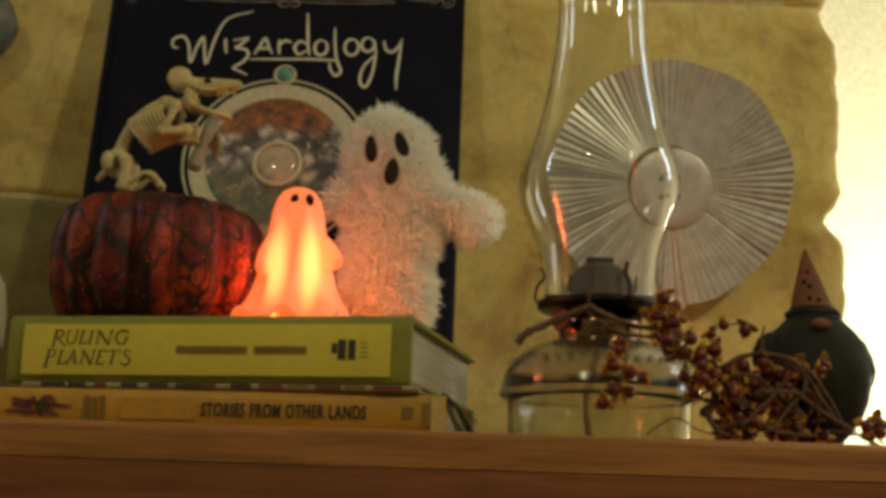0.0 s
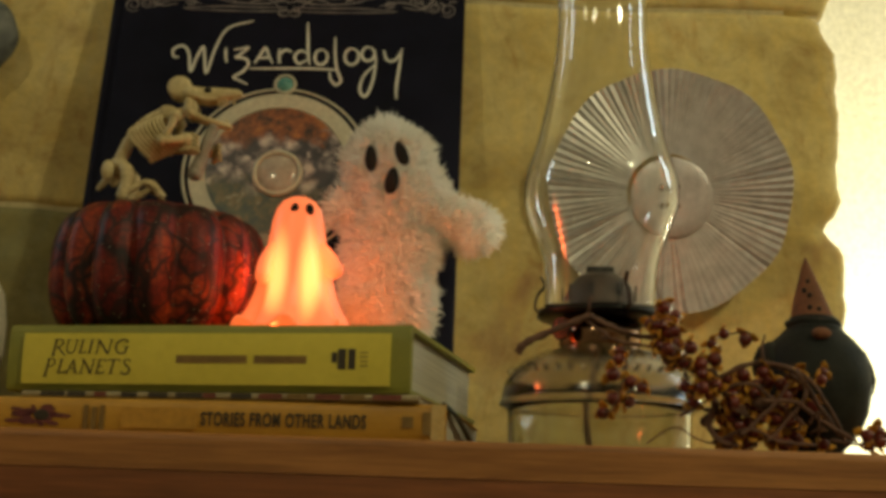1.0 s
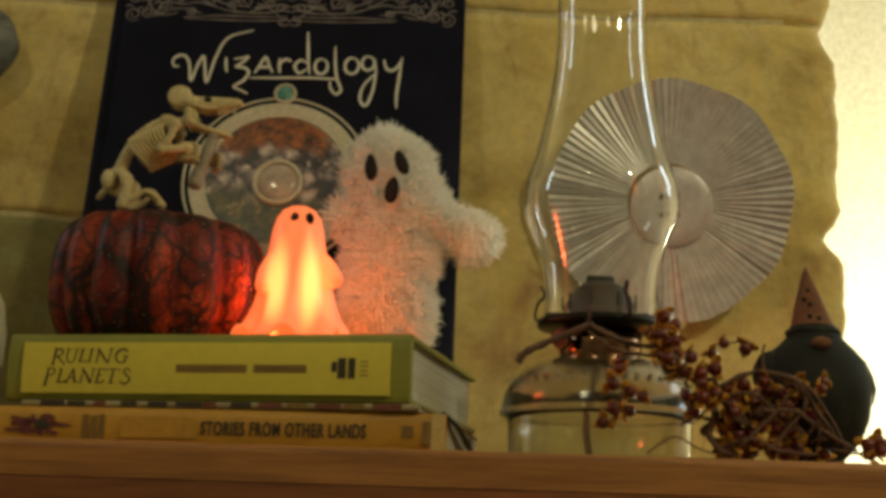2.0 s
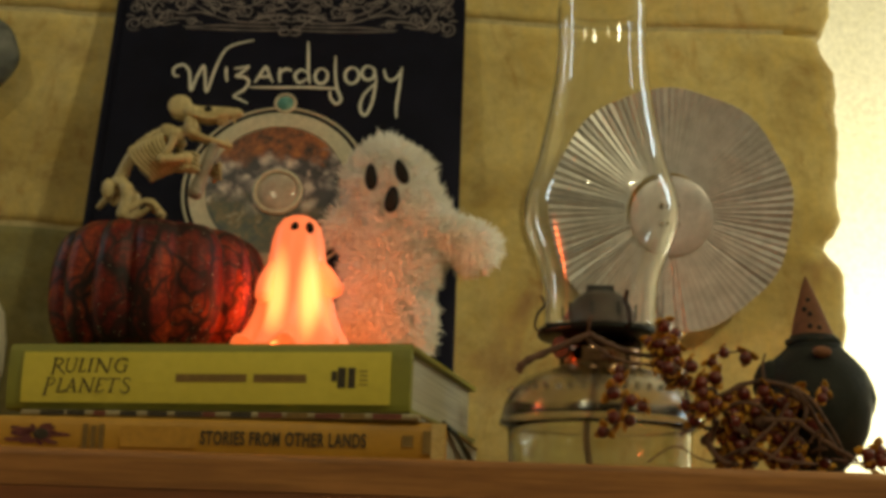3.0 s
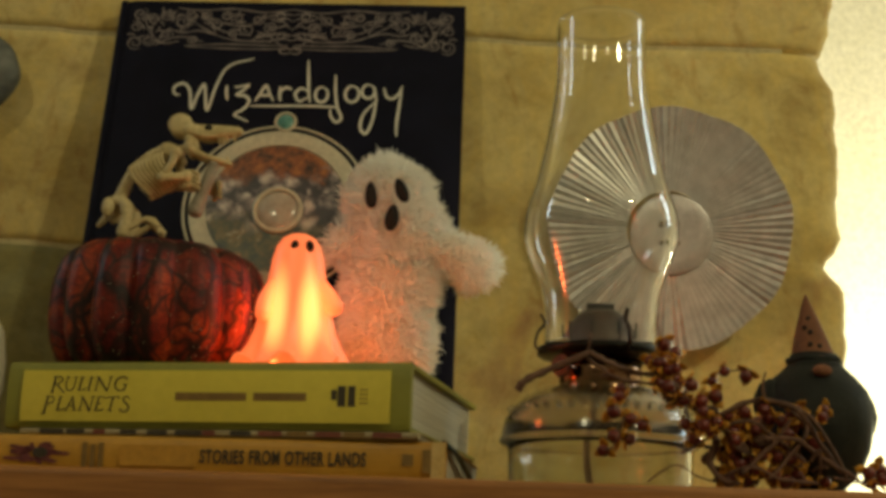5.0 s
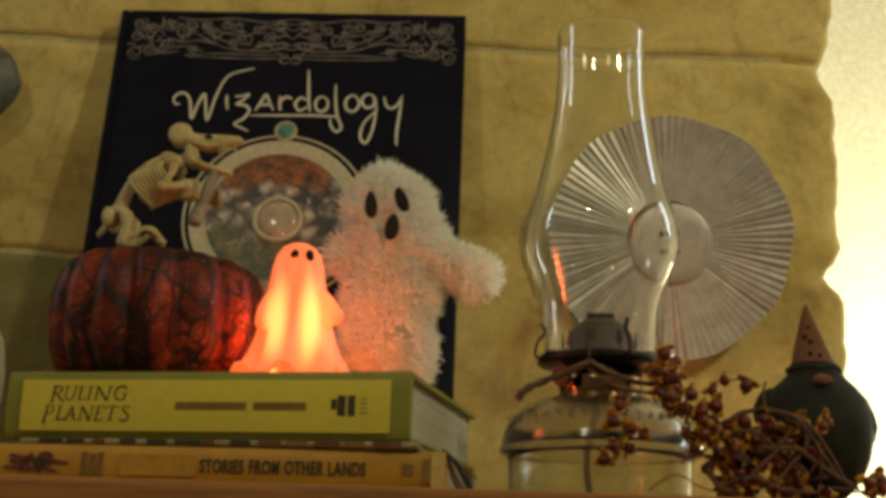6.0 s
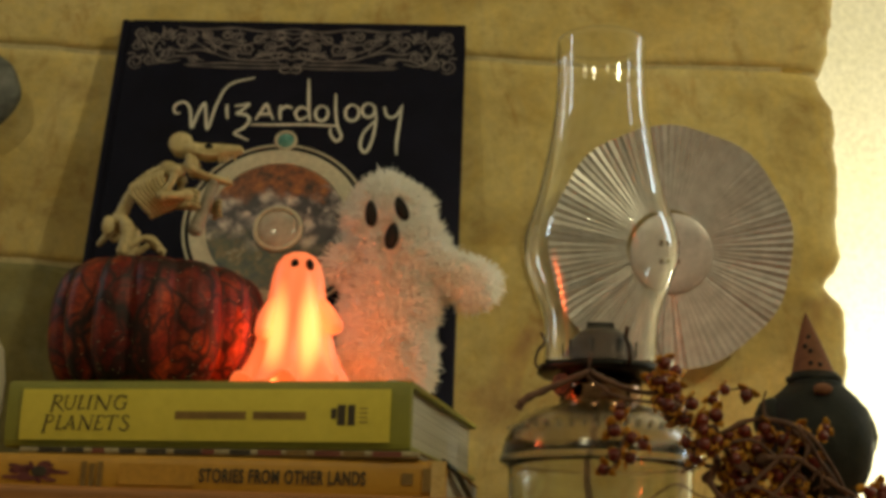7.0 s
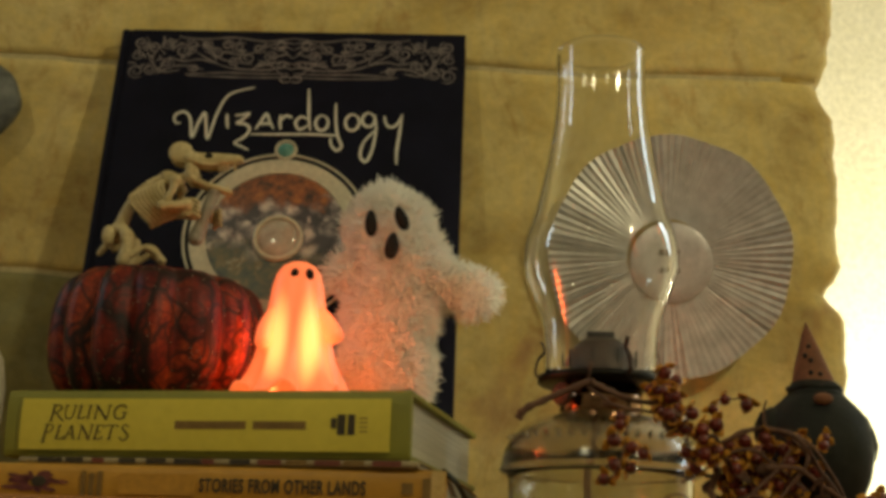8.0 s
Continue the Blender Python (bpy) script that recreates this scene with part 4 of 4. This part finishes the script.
rng = random.Random(11)
verts, faces = [], []
weights = [r[0] * r[2] for c, r in CORE]
FACE = ((-0.0155, 0.1250, 0.0041, 0.0090), (0.0043, 0.1290, 0.0038, 0.0086), (-0.0017, 0.1105, 0.0049, 0.0090))
while len(faces) < 30000:
    c, r = rng.choices(CORE, weights)[0]
    d = Vector((rng.gauss(0, 1), rng.gauss(0, 1), rng.gauss(0, 1))).normalized()
    p = Vector([c[i] + r[i] * d[i] for i in range(3)])
    if p.z < 0.001 or any(o is not c and sum(((p[i] - o[i]) / q[i]) ** 2 for i in range(3)) < 0.9 for o, q in CORE):
        continue
    if p.y < 0 and any(((p.x - x) / (rx + 0.0025)) ** 2 + ((p.z - z) / (rz + 0.002)) ** 2 < 1 for x, z, rx, rz in FACE):
        continue
    out = Vector([d[i] / r[i] for i in range(3)]).normalized()
    # strands gather in tufts that point the same way, and hang on the skirt
    tuft = noise.noise_vector(p * 110)
    droop = -0.5 if p.z < 0.085 and p.x < 0.03 else -0.1
    way = (out + 0.65 * tuft + 0.45 * Vector((rng.gauss(0, 0.6), rng.gauss(0, 0.6), rng.gauss(0, 0.6))) + Vector((0, 0, droop * rng.random()))).normalized()
    far = rng.uniform(0.0045, 0.0092) * (1 + 0.5 * noise.noise(p * 60)) + (rng.uniform(0, 0.004) if rng.random() < 0.12 else 0)
    side = way.cross(Vector((rng.gauss(0, 1), rng.gauss(0, 1), rng.gauss(0, 1)))).normalized() * rng.uniform(0.00040, 0.00078)
    end = p + way * far
    end.z = max(end.z, 0.0006)
    bend = p + way * far * 0.55 + out * 0.0008
    k = len(verts)
    verts += [p - side, p + side, bend + side * 0.9, bend - side * 0.9, end]
    faces += [(k, k + 1, k + 2, k + 3), (k + 3, k + 2, k + 4)]
data = bpy.data.meshes.new("tinsel")
data.from_pydata(verts, [], faces)
data.materials.append(TINSEL)
tinsel = new("tinsel", data)
tinsel.parent = fluffy
tagged(tinsel, "shaggy white tinsel strands", kind="stuff")
for name, (x, z, rx, rz), turn, slant in (("eye", FACE[0], -4, 0.0), ("eye", FACE[1], -22, 0.5), ("mouth", FACE[2], 8, -0.15)):
    felt = ball((0, 0, 0), (rx, 0.0028, rz), None, 3)
    for q in felt.verts:  # cut from felt: narrower towards the top, one edge flatter
        q.co.x *= 1 - 0.15 * q.co.z / rz
        q.co.x += slant * min(0, q.co.x) * 0.5
    part(name, moved(felt, pose(x, -0.0278, z, 0, turn)), BLACK, fluffy, "black felt oval", smooth=True)

# ---- oil lamp ----
lamp = thing("oil_lamp", pose(0.0990, 0.83, SHELF), "clear glass oil lamp with tall chimney and tarnished burner", "oil lamp")
outer = [(0.001, 0.001), (0.050, 0.0), (0.0548, 0.002), (0.0556, 0.008), (0.0560, 0.0270), (0.0572, 0.0295), (0.0600, 0.0308)]
inner = [(max(0.001, r - 0.0022), max(0.0035, z - 0.0004)) for r, z in reversed(outer)]
part("reservoir", lathe(outer + inner + [outer[0]], 96), FONT_GLASS, lamp, "clear glass reservoir", smooth=True)
dome = [(0.0604, 0.0310), (0.0615, 0.0324), (0.0612, 0.0340), (0.0604, 0.0352), (0.0598, 0.0390), (0.0580, 0.0460), (0.0538, 0.0530), (0.0465, 0.0595), (0.0360, 0.0645), (0.0275, 0.0670), (0.0228, 0.0688)]
under = [(r - 0.0042, z - 0.0026) if z > 0.036 else (r - 0.0022, z) for r, z in reversed(dome)]
part("shoulder", lathe(dome + under + [dome[0]], 96), SATIN_GLASS, lamp, "greyish pressed glass shoulder", smooth=True)
letter = random.Random(8)
for k in range(44):
    a = 2 * math.pi * k / 44
    bm = box((-0.0008 - 0.0012 * letter.random(), -0.0004, -0.0028), (0.0008 + 0.0012 * letter.random(), 0.0010, 0.0028), 0.0003, segments=1)
    part("embossed_bar", bm, FONT_GLASS, lamp, m=pose(0.0553 * math.cos(a), 0.0553 * math.sin(a), 0.0502, 0, 0, math.degrees(a) + 90) @ pose(0, 0, 0, 38))
part("collar", lathe([(0.0245, 0.0672), (0.0258, 0.0695), (0.0252, 0.0715), (0.0258, 0.0735), (0.0255, 0.0832), (0.0, 0.0832)], 48), BRASS, lamp, smooth=True)
part("gallery", lathe([(0.0195, 0.0830), (0.030, 0.0850), (0.0372, 0.0854), (0.0390, 0.0868), (0.0386, 0.0905), (0.0372, 0.0905), (0.0366, 0.0872), (0.028, 0.0868), (0.0, 0.0868)], 64), GALLERY, lamp, "blackened thin gallery plate", smooth=True)
for k in range(4):
    a = 0.3 + math.pi / 2 * k
    path = smooth_path([(0.0385, 0, 0.086), (0.0430, 0, 0.090), (0.0415, 0, 0.098), (0.0372, 0, 0.104), (0.0395, 0, 0.110)])
    part("prong", moved(tube(path, 0.0007, 6, flat=2.2), pose(0, 0, 0, 0, 0, math.degrees(a))), BRONZE, lamp, smooth=True)
part("burner_dome", lathe([(0.0255, 0.0866), (0.0250, 0.0915), (0.0228, 0.0985), (0.0192, 0.1060), (0.0150, 0.1115), (0.0105, 0.1145), (0.0098, 0.1140), (0.0085, 0.1132), (0, 0.1132)], 48), BRONZE, lamp, "dark burner dome", smooth=True)
for k in range(9):
    a = 2 * math.pi * k / 9 + 0.2
    slot = box((-0.0011, -0.0004, -0.0045), (0.0011, 0.0006, 0.0045), 0.0004, segments=1)
    part("air_slot", slot, BLACK, lamp, m=pose(0.0232 * math.cos(a), 0.0232 * math.sin(a), 0.1015, 0, 0, math.degrees(a) - 90))
wick = smooth_path([(0.000, -0.002, 0.070), (-0.006, -0.006, 0.046), (-0.009, -0.010, 0.024), (-0.007, -0.012, 0.0055)])
part("wick", tube(wick, 0.0009, 8, flat=3.0), plain("lamp_wick", (0.48, 0.34, 0.19), 0.9), lamp, "brown cotton wick in the reservoir", smooth=True)
part("wick_slot", box((-0.0085, -0.0022, 0.1130), (0.0085, 0.0022, 0.1195), 0.0006), BLACK, lamp)
knob = part("wick_knob", moved(lathe([(0, 0), (0.0065, 0), (0.0072, 0.0010), (0.0065, 0.0026), (0, 0.003)], 28), pose(-0.0250, -0.022, 0.0765, 90, 0, -40)), BRONZE, lamp)
part("shaft", tube([Vector((-0.0250, -0.022, 0.0765)), Vector((-0.012, -0.008, 0.0765))], 0.0012, 8), BRONZE, knob)
cho = [(0.0350, 0.0895), (0.0348, 0.1080), (0.0366, 0.1240), (0.0425, 0.1410), (0.0476, 0.1560), (0.0488, 0.1660), (0.0476, 0.1780), (0.0440, 0.1960), (0.0395, 0.2140), (0.0355, 0.2330), (0.0322, 0.2530),
       (0.0304, 0.2720), (0.0300, 0.2890), (0.0303, 0.3060)]
cho = [(p.x, p.y) for p in smooth_path([(r if z < 0.19 else r * 0.95, z, 0) for r, z in cho], 4)]
T = 0.0009
part("chimney", lathe(cho + [(0.0283, 0.3066)] + [(r - T, z) for r, z in reversed(cho)] + [cho[0]], 96), CLEAR, lamp, "clear glass chimney", smooth=True).visible_shadow = False

# ---- pleated reflector on the wall ----
centre = Vector((0.1650, 0.970, 1.6010))
face = look(centre, (0.02, 0, 1.40)) @ pose(0, 0, 0, 0, 180)
reflector = thing("pleated_reflector", face, "round pleated silver reflector hung on the stone wall", "reflector")
R, PLEATS = 0.0900, 96
bm = bmesh.new()
jig = random.Random(21)
offs = [jig.uniform(-0.35, 0.35) for k in range(PLEATS * 2)]
amps = [jig.uniform(0.35, 1.35) for k in range(PLEATS * 2)]
creases = set(jig.sample(range(PLEATS * 2), 26))  # lone sharp folds in the flattened side


def folded(a):
    """How sharply the fan is pleated at angle a; one side has been pressed flat."""
    a = math.atan2(math.sin(a), math.cos(a))
    return 0.10 + 0.55 * max(0, min(1, (0.35 - math.cos(a + 0.1)) / 0.8)) + 0.40 * math.exp(-((a + 0.12) / 0.28) ** 2)


rings = []
for r in (0.0285, 0.033, 0.042, 0.055, 0.070, 0.082, R):
    row = []
    for k in range(PLEATS * 2):
        a = 2 * math.pi * (k + offs[k] * 0.6) / (PLEATS * 2)
        amp = (0.0004 + 0.0014 * (r - 0.0285) / 0.06) * (amps[k] * folded(a) + (0.9 if k in creases and k % 2 == 0 else 0))
        z = (amp if k % 2 else -amp) + 0.004 * ((r - 0.0285) / 0.0627) ** 2
        q = r + (0.0010 * math.sin(a * 9) + 0.0006 * offs[k] if r == R else 0)
        row.append(bm.verts.new((q * math.cos(a), q * math.sin(a), z)))
    rings.append(row)
for a, b in zip(rings, rings[1:]):
    for k in range(PLEATS * 2):
        j = (k + 1) % (PLEATS * 2)
        bm.faces.new((a[k], a[j], b[j], b[k]))
pleat = part("pleated_rim", bm, REFLECTOR, reflector, "fan-pleated silver rim")
solid = pleat.modifiers.new("thick", "SOLIDIFY")
solid.thickness, solid.offset = 0.0006, -1
part("hub", lathe([(0.0300, 0.0006), (0.0298, 0.0024), (0.0285, 0.0032), (0.018, 0.0036), (0, 0.0038)], 64), HUB, reflector, "smooth grey hub", smooth=True, m=pose(0.003, -0.004, 0))
for x, y in ((-0.0035, 0.008), (0.0035, 0.008), (-0.0035, -0.006), (0.0035, -0.006)):
    part("rivet", lathe([(0.0026, 0), (0.0024, 0.0012), (0.0012, 0.0022), (0, 0.0024)], 20), BRASS, reflector, "small brass rivet", smooth=True, m=pose(0.003 + x, -0.004 + y, 0.0038))
part("hook", tube(smooth_path([(0, 0.03, -0.001), (0, 0.032, -0.012), (0, 0.034, -0.034)]), 0.0016, 8), BRONZE, reflector, smooth=True)

# ---- figurine with a pointed hat ----
bm = lathe([(0, 0.0), (0.0120, 0.0), (0.0138, 0.005), (0.0192, 0.0105), (0.0254, 0.0187), (0.0306, 0.0285), (0.0328, 0.0400), (0.0322, 0.0520), (0.0295, 0.0625), (0.0250, 0.0690), (0.0195, 0.0740), (0.0150, 0.0785), (0.0135, 0.084), (0, 0.087)], 40)
for q in bm.verts:
    q.co += 0.0012 * noise.noise_vector(q.co * 60)
# folded sleeves, hood and the roll under the hat
for x, z, tall_r, tip in ((-0.0280, 0.0565, 0.0125, 20), (0.0246, 0.0525, 0.0165, -16)):
    arm = ball((0, 0, 0), (0.0086, 0.0120, tall_r), None, 2)
    for q in arm.verts:
        q.co += 0.0014 * noise.noise_vector(q.co * 90 + Vector((x * 100, 0, 0)))
    join(bm, moved(arm, pose(x, -0.004, z, 0, tip)))
ball((0.0, -0.004, 0.0745), (0.0158, 0.0140, 0.0085), bm, 3)
tube([Vector((0.0142 * math.cos(a), 0.0142 * math.sin(a), 0.0800 + 0.0006 * math.sin(5 * a))) for a in [k * math.pi / 16 for k in range(33)]], 0.0022, 8, bm)
hat = lathe([(0.0136, 0.0), (0.0144, 0.0010), (0.0124, 0.0050), (0.0094, 0.0140), (0.0062, 0.0240), (0.0032, 0.0330), (0.0006, 0.0395), (0, 0.0402)], 24)
for q in hat.verts:
    q.co.x += -0.0066 * (q.co.z / 0.04) ** 0.8 + 0.0006 * noise.noise(q.co * 120)
join(bm, moved(hat, pose(0.0008, 0, 0.0800, 0, 3)), 1)
n = len(bm.faces)
ball((-0.0025, -0.0262, 0.0712), (0.0056, 0.0034, 0.0034), bm, 3)
bm.faces.ensure_lookup_table()
for f in bm.faces[n:]:
    f.material_index = 1
for x, z in ((-0.0055, 0.0885), (0.0045, 0.0875), (-0.0015, 0.0960), (0.0010, 0.1045), (-0.0060, 0.0990)):
    n = len(bm.faces)
    reach, mid_x = 0.0126 * (1 - (z - 0.085) / 0.036), -0.0066 * ((z - 0.08) / 0.04) ** 0.8
    ball((mid_x + x * 0.5, -math.sqrt(max(0, reach ** 2 - (0.5 * x) ** 2)), z), (0.0015, 0.0006, 0.0016), bm, 2)
    bm.faces.ensure_lookup_table()
    for f in bm.faces[n:]:
        f.material_index = 2
gnome = mesh_object("hat_figurine", bm, [GNOME, HAT, BLACK], True)
place(gnome, pose(0.2185, 0.785, SHELF))
tagged(gnome, "dark round clay figurine wearing a rust-brown pointed hat", "figurine")

# ---- berry garland ----
garland = thing("berry_garland", pose(0.0432, 0.745, SHELF), "dried bittersweet garland with red berries and orange husks", "garland")


def spray(h, v, d=0.0):
    """A place in the garland: steps of a third of a millimetre along and down from its first twig's tip."""
    return Vector((0.000312 * h, d, 0.0531 - 0.000315 * v + 0.00001 * h))


TWIGS = [([(0, 2), (14, -14), (60, -36), (125, -62)], 2.3, 1.9), ([(125, -62), (160, -48), (205, -32), (250, -27)], 1.7, 1.4), ([(125, -62), (128, -90), (130, -100)], 0.9, 0.4),
         ([(118, -58), (170, -20), (230, -8), (300, 0)], 1.1, 0.9), ([(245, -27), (290, 0), (320, 40), (345, 70)], 2.0, 1.8), ([(255, -75), (247, -110), (251, -135)], 0.6, 0.3),
         ([(330, 62), (385, 32), (430, 22), (480, 40), (520, 90), (560, 148)], 1.6, 1.5), ([(425, 90), (480, 92), (530, 125), (585, 160)], 1.5, 1.1),
         ([(345, 70), (352, 95), (338, 125), (355, 155), (385, 166)], 2.4, 1.4), ([(230, 160), (262, 138), (285, 131), (320, 152), (352, 162)], 0.55, 0.45),
         ([(430, 22), (426, 0), (430, -25)], 1.2, 0.5), ([(345, -20), (370, -32), (395, -28), (405, -24)], 0.5, 0.4), ([(150, -25), (185, -12), (190, 40), (172, 95), (157, 106)], 0.7, 0.5),
         ([(480, 40), (500, 75), (470, 120), (430, 160)], 1.3, 1.0), ([(345, 158), (400, 138), (450, 158), (520, 164)], 1.1, 1.0), ([(540, 156), (590, 163), (620, 152), (645, 146)], 0.9, 0.6),
         ([(345, 70), (400, 60), (440, 80), (500, 130)], 1.2, 0.9), ([(385, 150), (440, 100), (470, 60)], 1.3, 0.9), ([(505, 128), (520, 110), (522, 160)], 0.9, 0.6), ([(290, 110), (320, 95), (345, 80)], 0.8, 0.5),
         ([(460, 30), (500, 50), (545, 110), (575, 165)], 1.1, 0.9)]
rng = random.Random(4)
for pts, r0, r1 in TWIGS:
    wob = [spray(h, v, rng.uniform(-0.006, 0.004) - (0.009 if h > 380 else 0)) for h, v in pts]
    wob = [Vector((p.x, p.y, max(p.z, 0.0022))) for p in wob]
    path = smooth_path(wob, 7)
    path = [p + 0.0005 * noise.noise_vector(p * 180) for p in path]
    part("twig", tube(path, lambda t, a=r0, b=r1: 0.001 * (a + (b - a) * t) * (1 + 0.14 * math.sin(t * 37)), 7), TWIG, garland, smooth=True)

lf = random.Random(17)
for h, v in ((300, 40), (322, 66), (338, 96), (330, 118), (352, 130), (365, 88), (392, 70), (410, 112), (432, 142), (452, 96), (470, 128), (498, 112), (512, 142), (388, 140), (352, 52), (284, 16), (268, -4), (440, 60)):
    leaf = bmesh.new()
    long, wide, sag = lf.uniform(0.008, 0.014), lf.uniform(0.0025, 0.0045), lf.uniform(-0.004, 0.004)
    rows = []
    for i in range(6):
        t = i / 5
        w = wide * math.sin(math.pi * (0.06 + 0.9 * t)) ** 0.8
        rows.append([leaf.verts.new((long * t, s * w, sag * t * t + 0.35 * w * abs(s) + 0.0008 * math.sin(7 * t + 3 * s) - e)) for e in (0, 0.0004) for s in (-1, 0, 1)])
    for p, q in zip(rows, rows[1:]):
        for i, j in ((0, 1), (1, 2), (2, 5), (5, 4), (4, 3), (3, 0)):
            leaf.faces.new((p[i], p[j], q[j], q[i]))
    leaf.faces.new([rows[0][i] for i in (0, 1, 2, 5, 4, 3)])
    leaf.faces.new([rows[-1][i] for i in (3, 4, 5, 2, 1, 0)])
    spot = spray(h, v, lf.uniform(-0.008, 0.012))
    spot.z = max(spot.z, 0.0075)
    part("dry_leaf", leaf, LEAF, garland, smooth=True, m=Matrix.Translation(spot) @ pose(0, 0, 0, lf.uniform(0, 360), lf.uniform(-25, 25), lf.uniform(0, 360)))

berry_mesh = ball((0, 0, 0), (0.0040, 0.0040, 0.0038), None, 2)
join(berry_mesh, ball((0, -0.0001, 0.0034), (0.0006, 0.0006, 0.0009), None, 1))
proto = mesh_object("berry", berry_mesh, BERRY, True)
husk_mesh = bmesh.new()
for k in range(3):
    a = 2 * math.pi * k / 3
    tri = bmesh.new()
    rows = []
    for i in range(5):
        t = i / 4
        reach, rise, w = 0.0014 + 0.0068 * t, -0.0034 + 0.0012 * t * t, 0.0030 * math.sin(math.pi * (0.18 + 0.80 * t)) ** 0.8
        rows.append([tri.verts.new((reach, s * w, rise + 0.0011 * abs(s) * t)) for s in (-1, 0, 1)])
    for p, q in zip(rows, rows[1:]):
        for i in range(2):
            tri.faces.new((p[i], p[i + 1], q[i + 1], q[i]))
    join(husk_mesh, moved(tri, pose(0, 0, 0, 0, 0, math.degrees(a))))
husk = mesh_object("husk", husk_mesh, HUSK, True)
shell = husk.modifiers.new("thick", "SOLIDIFY")
shell.thickness = 0.0005
husk.parent = proto
proto.parent = garland
SPOTS = [(255, -72), (286, -70), (268, -52), (256, -14), (282, -22), (300, -8), (270, 8), (292, 22), (352, -18), (362, -28), (405, -22), (186, -6), (178, 14), (172, 38), (202, 52), (174, 80),
         (198, 88), (215, 66), (155, 105), (320, 25), (330, 62), (318, 84), (300, 60), (345, 40), (352, 12), (605, 148), (632, 158), (646, 138), (622, 162)]
for k in range(18):
    t = rng.random()
    SPOTS.append((250 + 95 * t + rng.uniform(-16, 16), -40 + 115 * t + rng.uniform(-18, 18)))
for k in range(74):
    SPOTS.append((min(540, max(378, rng.gauss(440, 45))), rng.uniform(34, 166)))
first = True
for h, v in SPOTS:
    p = spray(h, v, rng.uniform(-0.013, 0.010) + (0.006 if 375 < h < 560 else 0))
    p.z = max(p.z, 0.0050)
    m = Matrix.Translation(p) @ pose(0, 0, 0, rng.uniform(45, 135), 0, rng.uniform(-65, 65)) @ pose(0, 0, 0, 0, 0, rng.uniform(0, 360)) @ Matrix.Scale(rng.uniform(0.74, 1.06), 4)
    if first:
        proto.matrix_local = m
        first = False
    else:
        twin = proto.copy()
        scene.collection.objects.link(twin)
        twin.matrix_local = m
        coat = husk.copy()
        scene.collection.objects.link(coat)
        coat.parent = twin
        coat.rotation_euler = (0, 0, rng.uniform(0, 6))

# ---- at the edge of the view ----
# gourd shape standing in for a second night light; its glow is only pale colour
bm = lathe([(0, 0), (0.018, 0), (0.0255, 0.010), (0.0295, 0.030), (0.0300, 0.048), (0.0270, 0.066), (0.020, 0.078), (0.010, 0.084), (0, 0.085)], 64, lambda a, r, z: r * (0.97 + 0.03 * abs(math.sin(5 * a))))
place(tagged(mesh_object("dim_light_stand_in", bm, IVORY, True), "pale ribbed stand-in for a dim night light beside the stacked books", "gourd"), pose(-0.2885, 0.800, SHELF + 0.0207))
bm = ball((0, 0, 0), (0.036, 0.014, 0.033), None, 4)
for q in bm.verts:
    q.co += 0.0022 * noise.noise_vector(q.co * 55)
orn = thing("wall_ornament", pose(-0.3620, 0.976, 1.7085), "round grey stone ornament hung on the wall", "ornament")
part("disc", bm, GREY_ROCK, orn, "grey speckled stone", smooth=True)
part("hook", tube(smooth_path([(0, 0.008, 0.030), (0, 0.012, 0.040), (0, 0.030, 0.042)]), 0.0015, 8), BRONZE, orn, smooth=True)
